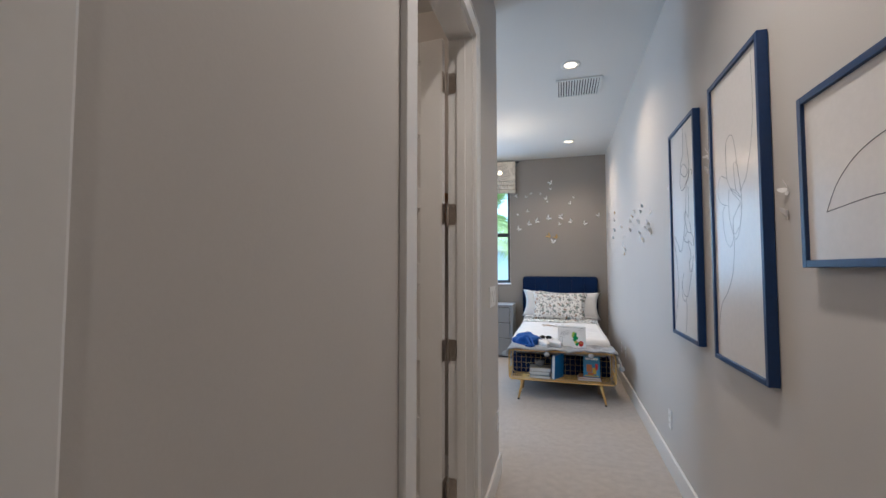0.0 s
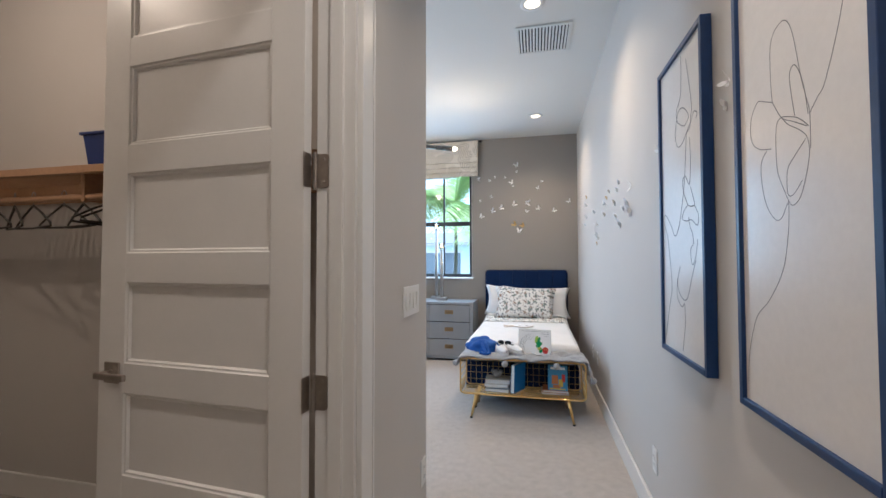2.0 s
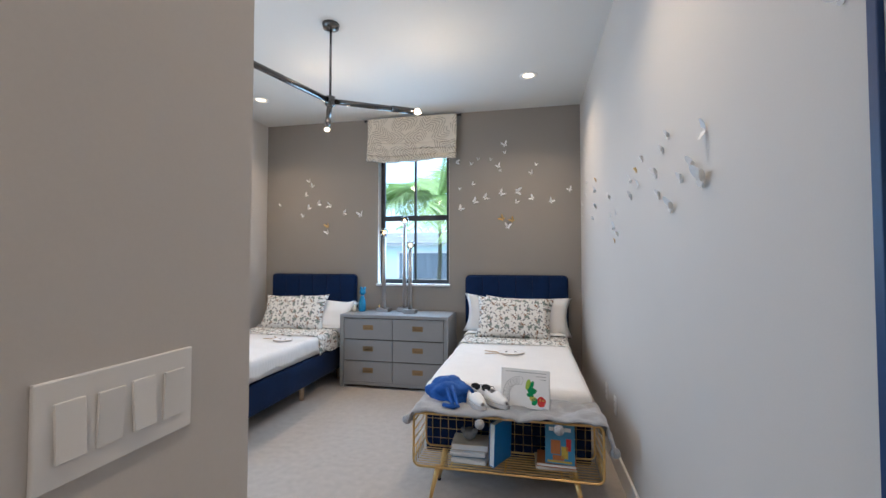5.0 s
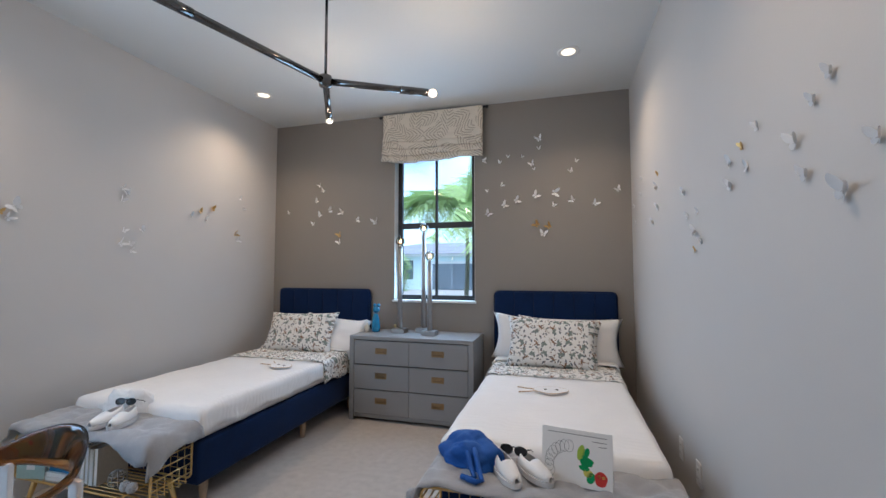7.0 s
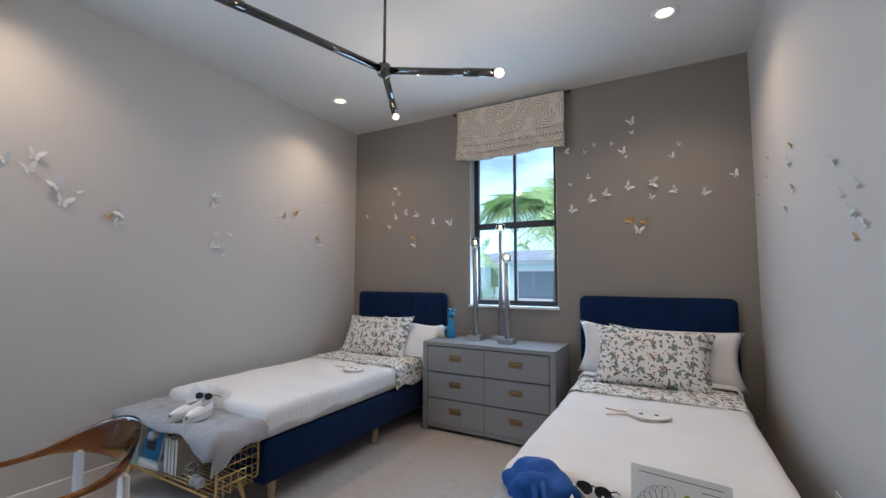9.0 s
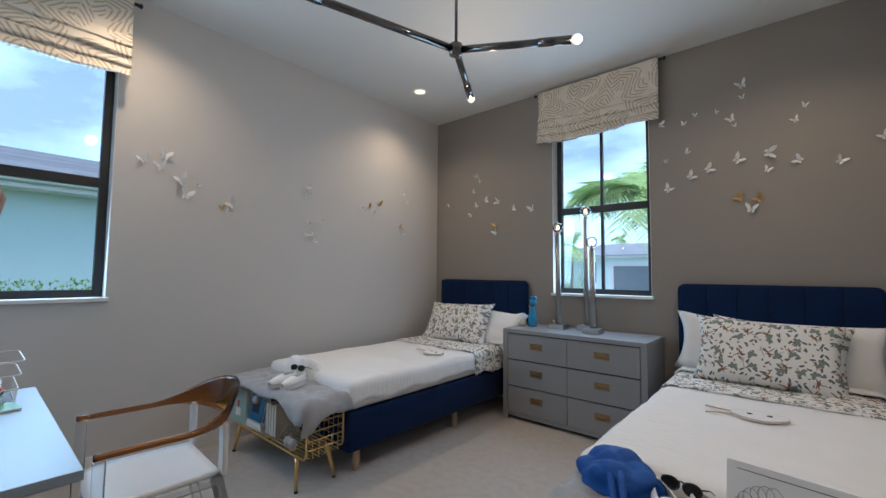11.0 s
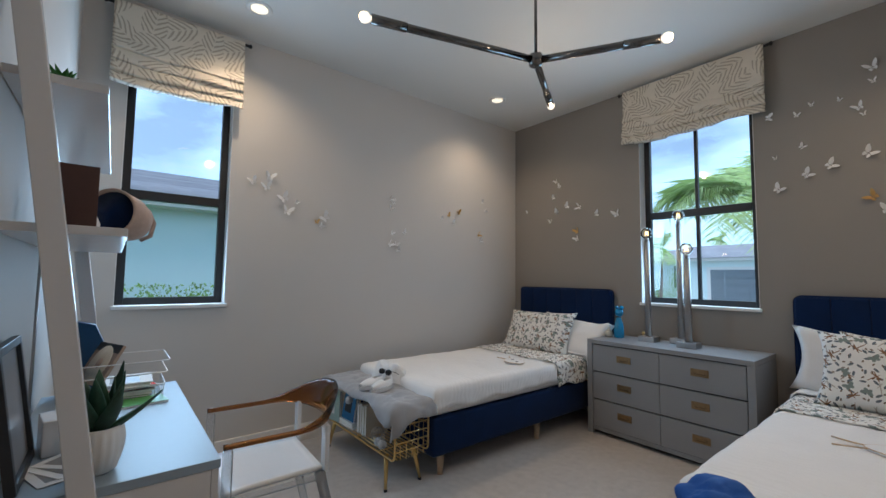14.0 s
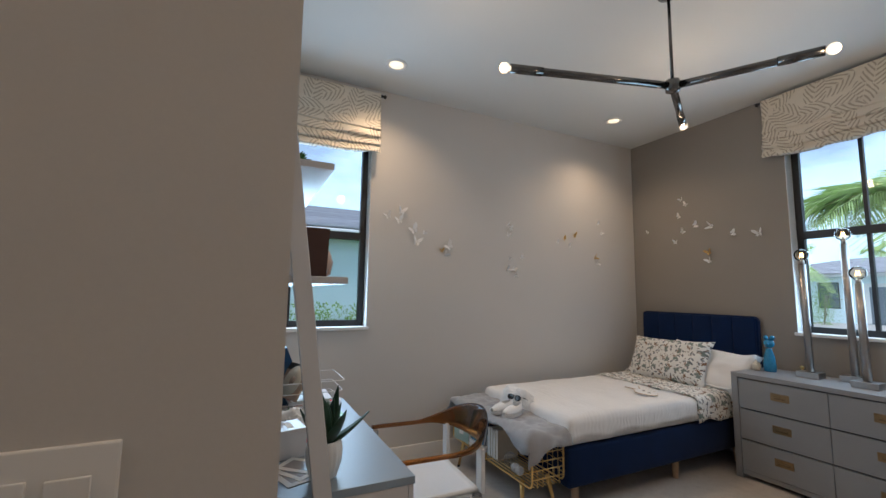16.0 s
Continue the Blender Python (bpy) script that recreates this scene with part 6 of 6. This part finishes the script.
NB2 = [(-0.81, 2.65, 0.10, -22), (-0.81, 2.56, 0.055, -10), (-0.88, 2.41, 0.085, -28), (-0.86, 2.36, 0.045, -15), (-0.97, 2.49, 0.045, 30), (-1.11, 2.5, 0.05, 5), (-1.19, 2.45, 0.06, 20), (-1.35, 2.48, 0.08, 95), (-1.17, 2.22, 0.065, 50), (-1.32, 2.17, 0.045, 0), (-0.47, 2.41, 0.055, 20), (-0.52, 2.32, 0.07, -30)]
NB3 = [(-1.03, 2.06, 0.105, 65), (-1.15, 2.02, 0.105, 58), (-1.31, 1.94, 0.105, 45), (-0.85, 2.1, 0.11, 52), (-0.67, 2.12, 0.12, 95), (-0.68, 2.0, 0.07, 30), (-0.78, 1.73, 0.11, 12), (-0.11, 2.12, 0.085, -35), (-0.31, 2.0, 0.09, 40), (-0.51, 2.04, 0.09, -60)]
NBG = [(-2.96, 1.77, 0.09, -20), (-0.84, 1.82, 0.10, -50), (-0.73, 1.8, 0.09, -42)]
WL1 = [(-1.73, 2.0, 0.07, 60), (-1.7, 1.97, 0.075, -30), (-1.73, 1.91, 0.07, 20), (-1.57, 1.7, 0.07, -50), (-1.71, 1.68, 0.06, 20), (-1.73, 1.58, 0.09, 45), (-1.66, 1.58, 0.07, 5), (-1.65, 1.53, 0.06, 70), (-1.12, 1.88, 0.06, -45), (-0.97, 1.85, 0.075, -40), (-0.55, 2.12, 0.07, -70), (-0.51, 2.02, 0.06, 40), (-0.58, 1.69, 0.075, 70)]
WL2 = [(-2.93, 1.98, 0.09, -30), (-2.81, 2.03, 0.10, 10), (-2.83, 1.95, 0.10, -20), (-2.7, 1.88, 0.12, -35), (-2.6, 1.86, 0.05, 30), (-2.67, 1.78, 0.11, 10), (-2.36, 1.76, 0.12, -50), (-2.39, 1.69, 0.07, 40)]
WLG = [(-1.03, 1.92, 0.07, -50), (-0.9, 1.96, 0.08, -20), (-0.61, 1.75, 0.075, 60), (-2.43, 1.72, 0.06, -10)]
ER1 = [(-2.85, 1.84, 0.09, 33), (-2.78, 1.8, 0.085, 28), (-2.47, 1.84, 0.08, 13), (-2.24, 1.78, 0.1, 58), (-2.38, 1.73, 0.09, 83), (-2.24, 1.69, 0.11, 28), (-2.69, 1.72, 0.12, 13), (-2.73, 1.62, 0.1, 23), (-2.88, 1.55, 0.14, 28), (-2.99, 1.64, 0.095, 18), (-3.1, 1.66, 0.12, 33), (-3.18, 1.6, 0.17, 23), (-3.19, 1.76, 0.13, 103)]
ER2 = [(-0.51, 2.1, 0.07, 58), (-0.45, 1.99, 0.06, 58), (-1.02, 1.93, 0.12, 53), (-0.17, 1.93, 0.08, 68), (-0.21, 1.79, 0.09, 88), (-1.05, 1.79, 0.12, 18), (-0.89, 1.71, 0.11, 28), (-1.64, 1.78, 0.1, 33), (-1.68, 1.65, 0.09, 78), (-1.84, 1.65, 0.08, 68), (-1.79, 1.56, 0.12, 58), (-1.88, 1.51, 0.09, 18)]
ERG = [(-2.35, 1.81, 0.07, 10), (-1.79, 1.47, 0.07, 60), (-1.06, 2.01, 0.08, 30)]
EH = [(-4.47, 1.84, 0.10, -40), (-4.45, 1.77, 0.08, 30), (-5.14, 1.555, 0.09, -30), (-5.13, 1.48, 0.08, 20), (-3.80, 1.88, 0.09, 60), (-3.785, 1.81, 0.09, -20)]
for spots, kind in ((NB1, WB_), (NB2, WB_), (NB3, WB_), (NBG, GB_)):
    flock(spots, kind, 0, 0.0, "x", 0.76)
for spots, kind in ((WL1, WB_), (WL2, WB_), (WLG, GB_)):
    flock(spots, kind, 90, W, "y", 0.82)
for spots, kind in ((ER1, WB_), (ER2, WB_), (ERG, GB_), (EH, WB_)):
    flock(spots, kind, -90, 0.0, "y", 0.52)
for proto in (WB_, GB_):
    for o in list(proto.children):
        bpy.data.objects.remove(o)
    bpy.data.objects.remove(proto)

# ---- outside ----
GRASS = material("lawn", (0.05, 0.10, 0.025), 0.95, vary=0.35, scale=1.2, bump=0.8, bump_scale=60)
PAVER = material("driveway", (0.42, 0.39, 0.36), 0.85, vary=0.12, scale=2.5, bump=0.2)
# white stucco with the cyan cast of skylight mixed into its colour
STUCCO = material("sky_tinted_stucco", (0.68, 0.80, 0.81), 0.85, vary=0.03, scale=2, bump=0.3, bump_scale=80)
TILE = material("roof_tile", (0.36, 0.35, 0.38), 0.7, vary=0.2, scale=3, spread=0.12)
GARAGE = material("garage_door", (0.16, 0.19, 0.22), 0.5, vary=0.05)
bm = bmesh.new()
box(bm, -400, 400, -400, 400, -0.30, -0.25)
structure(part("ground", bm, GRASS), "green lawn around the house", "ground")
structure(slab("pavement", PAVER, None, -14.5, -6.0, 20.0, 30.9, -0.249, -0.22), "pale paved driveway", "driveway")
structure(slab("road", material("asphalt", (0.06, 0.06, 0.06), 0.9, vary=0.15, scale=4), None, -60, 60, 13.5, 19.0, -0.249, -0.235), "grey asphalt street", "road")


def tiled_roof(parent, x0, x1, y0, y1, z0, rise, courses=14):
    """A hipped roof whose tile courses step up to a ridge along its longer side."""
    longx = (x1 - x0) > (y1 - y0)
    half = min(x1 - x0, y1 - y0) / 2
    roof = part("roof", _block(x0 + 0.3, x1 - 0.3, y0 + 0.3, y1 - 0.3, z0 - 0.05, z0), TILE, parent)
    for k in range(courses):
        a, b = half * k / courses, half * (k + 1) / courses
        za, zb = z0 + rise * k / courses, z0 + rise * (k + 1) / courses
        bm = bmesh.new()
        lo = [bm.verts.new(p) for p in ((x0 + a, y0 + a, za + 0.035), (x1 - a, y0 + a, za + 0.035), (x1 - a, y1 - a, za + 0.035), (x0 + a, y1 - a, za + 0.035))]
        hi = [bm.verts.new(p) for p in ((x0 + b, y0 + b, zb), (x1 - b, y0 + b, zb), (x1 - b, y1 - b, zb), (x0 + b, y1 - b, zb))]
        ft = [bm.verts.new((v.co.x, v.co.y, za - 0.02)) for v in lo]
        for i in range(4):
            j = (i + 1) % 4
            bm.faces.new((lo[i], lo[j], hi[j], hi[i]))
            bm.faces.new((ft[i], ft[j], lo[j], lo[i]))
        part("tile_course", bm, TILE, roof)
    return roof


def _block(*b):
    bm = bmesh.new()
    box(bm, *b)
    return bm


def house_window(parent, m, w, h):
    f = slab("window", BLACK, parent, -w / 2, w / 2, -0.03, 0.0, 0, h, 0, "", m=m)
    for i in range(2):
        for j in range(3):
            slab("pane", material("far_glass", (0.10, 0.13, 0.15), 0.08) if i + j == 0 else bpy.data.materials["far_glass"], f, -w / 2 + 0.05 + i * (w / 2 - 0.025), -w / 2 + 0.05 + i * (w / 2 - 0.025) + w / 2 - 0.075, -0.034, -0.0305, 0.05 + j * (h - 0.05) / 3, 0.05 + j * (h - 0.05) / 3 + (h - 0.05) / 3 - 0.05, m=m)


# house across the side yard, a few metres off
hs = thing("neighbour_house", pose(0, 0, 0), "white stucco one-storey house with a grey tiled hip roof", "house")
slab("wall", STUCCO, hs, -23.0, -11.0, -14.0, 10.5, -0.26, 2.66)
slab("fascia", TRIM, hs, -23.5, -10.5, -14.5, 11.0, 2.66, 2.88)
tiled_roof(hs, -23.6, -10.4, -14.6, 11.1, 2.90, 1.75, 22)
tube("gutter", TRIM, hs, [(-10.43, -14.5, 2.80), (-10.43, 11.0, 2.80)], 0.06, 8)
# house across the street
hf = thing("street_house", pose(0, 0, 0), "pale stucco house with a garage across the street", "house")
slab("wall", STUCCO, hf, -20.0, -2.0, 31.0, 42.0, -0.26, 2.75)
slab("fascia", TRIM, hf, -20.4, -1.6, 30.5, 42.4, 2.75, 2.95)
tiled_roof(hf, -20.5, -1.5, 30.4, 42.5, 2.96, 1.35, 12)
gd = slab("garage_door", GARAGE, hf, -12.0, -7.2, 30.93, 30.995, -0.2, 2.08)
for k in range(4):
    for j in range(6):
        slab("door_panel", GARAGE, gd, -11.95 + 0.79 * j, -11.95 + 0.79 * j + 0.74, 30.90, 30.929, -0.16 + 0.56 * k, -0.16 + 0.56 * k + 0.50, 0.004)
slab("door_surround", TRIM, hf, -12.25, -12.003, 30.94, 30.999, -0.2, 2.08)
slab("door_surround", TRIM, hf, -12.25, -6.95, 30.94, 30.999, 2.085, 2.3)
house_window(hf, pose(-14.0, 30.995, 0.7), 1.1, 1.7)
house_window(hf, pose(-17.0, 30.995, 0.7), 1.1, 1.7)

PALMG = material("palm_green", (0.42, 0.56, 0.19), 0.5, vary=0.3, scale=12, spread=0.25)
BARK = material("palm_bark", (0.24, 0.20, 0.16), 0.9, vary=0.25, scale=10, bump=0.6, bump_scale=40)


def palm(m, height, reach, fronds, seed, label, girth=0.13):
    p = thing("palm_tree", m, label, "palm")
    r = random.Random(seed)
    pts = [(0.12 * math.sin(k * 0.25), 0.05 * k / 10, height * k / 10) for k in range(11)]
    tube("trunk", BARK, p, pts, girth, 12, r_end=girth * 0.6)
    top = Vector(pts[-1])
    for k in range(fronds):
        az = 137.5 * k + r.uniform(-12, 12)
        up = radians(-22 + 106 * ((k * 0.618) % 1))
        ln = reach * r.uniform(0.8, 1.1)
        bm = bmesh.new()
        d = Vector((math.cos(radians(az)), math.sin(radians(az)), 0))
        side = Vector((-d.y, d.x, 0))
        spine = []
        for i in range(15):
            s = i / 14
            spine.append(top + d * (ln * s * math.cos(up) * (1 - 0.15 * s)) + Vector((0, 0, ln * (s * math.sin(up) - 0.52 * s * s * (0.5 + 0.5 * math.cos(up))))))
        tube_into(bm, spine, 0.02, 5, r_end=0.004)
        for i in range(1, 42):
            s = i / 42
            q = s * 14
            a = spine[int(q)].lerp(spine[min(14, int(q) + 1)], q - int(q))
            fwd = (spine[min(14, int(q) + 1)] - spine[int(q)]).normalized()
            ll = ln * 0.34 * (0.35 + math.sin(math.pi * min(1, s * 0.85 + 0.12))) * r.uniform(0.85, 1.1)
            for sg in (-1, 1):
                tip = a + side * sg * ll * 0.72 + fwd * ll * 0.62 + Vector((0, 0, -ll * r.uniform(0.05, 0.45)))
                mid = a.lerp(tip, 0.45) + Vector((0, 0, ll * 0.06))
                wv = fwd * 0.014 * (reach / 1.7)
                v = [bm.verts.new(x) for x in (a - wv * 0.5, mid - wv, tip, mid + wv, a + wv * 0.5)]
                bm.faces.new(v)
        part("frond", bm, PALMG, p)
    return p


palm(pose(-2.76, 5.0, -0.25), 3.12, 1.9, 34, 3, "green feather palm with arching fronds", 0.06)
palm(pose(-11.97, 22.5, -0.25), 3.5, 1.7, 12, 8, "young palm on the lawn across the street", 0.10)
palm(pose(-20.4, 60.0, -0.25), 7.0, 1.9, 16, 18, "tall distant palm behind the houses")


def shrub(m, sx, sy, sz, count, seed, label):
    b = thing("shrub", m, label, "shrub", "garden shrubs")
    r = random.Random(seed)
    bm = bmesh.new()
    for k in range(count):
        c = Vector((r.gauss(0, 0.42), r.gauss(0, 0.42), abs(r.gauss(0.45, 0.3))))
        c = Vector((max(-1, min(1, c.x)) * sx, max(-1, min(1, c.y)) * sy, min(1.05, c.z) * sz))
        q = pose(*c, r.uniform(0, 360), r.uniform(0, 360), r.uniform(0, 360))
        s = r.uniform(0.03, 0.07)
        v = [bm.verts.new(q @ Vector(p)) for p in ((0, 0, 0), (s * 0.6, s * 0.35, s * 0.1), (s * 1.4, 0, 0), (s * 0.6, -s * 0.35, s * 0.1))]
        bm.faces.new(v)
    tagged(part("foliage", bm, HEDGE, b), kind="stuff")
    bm = bmesh.new()
    for k in range(4):
        tube_into(bm, [(0, 0, -0.02), (r.uniform(-0.4, 0.4) * sx, r.uniform(-0.4, 0.4) * sy, sz * 0.7)], 0.02, 5)
    part("branches", bm, BARK, b)
    return b


HEDGE = material("hedge_green", (0.20, 0.34, 0.06), 0.6, vary=0.4, scale=14)
fs = shrub(pose(-10.2, -6.4, -0.26), 0.55, 0.5, 1.22, 1500, 2, "clipped green shrub along the neighbouring wall")
for k in range(1, 9):
    copy_thing(fs, pose(-10.2 + 0.1 * (k % 2), -6.4 + 0.82 * k, -0.26 + 0.02 * (k % 3), 0, 0, 47 * k))
shrub(pose(-13.0, 27.5, -0.26), 0.8, 0.8, 2.6, 1800, 4, "tall green shrub beside the driveway")
shrub(pose(-14.6, 28.0, -0.26), 1.2, 0.7, 1.2, 1600, 6, "low green shrub beside the driveway")
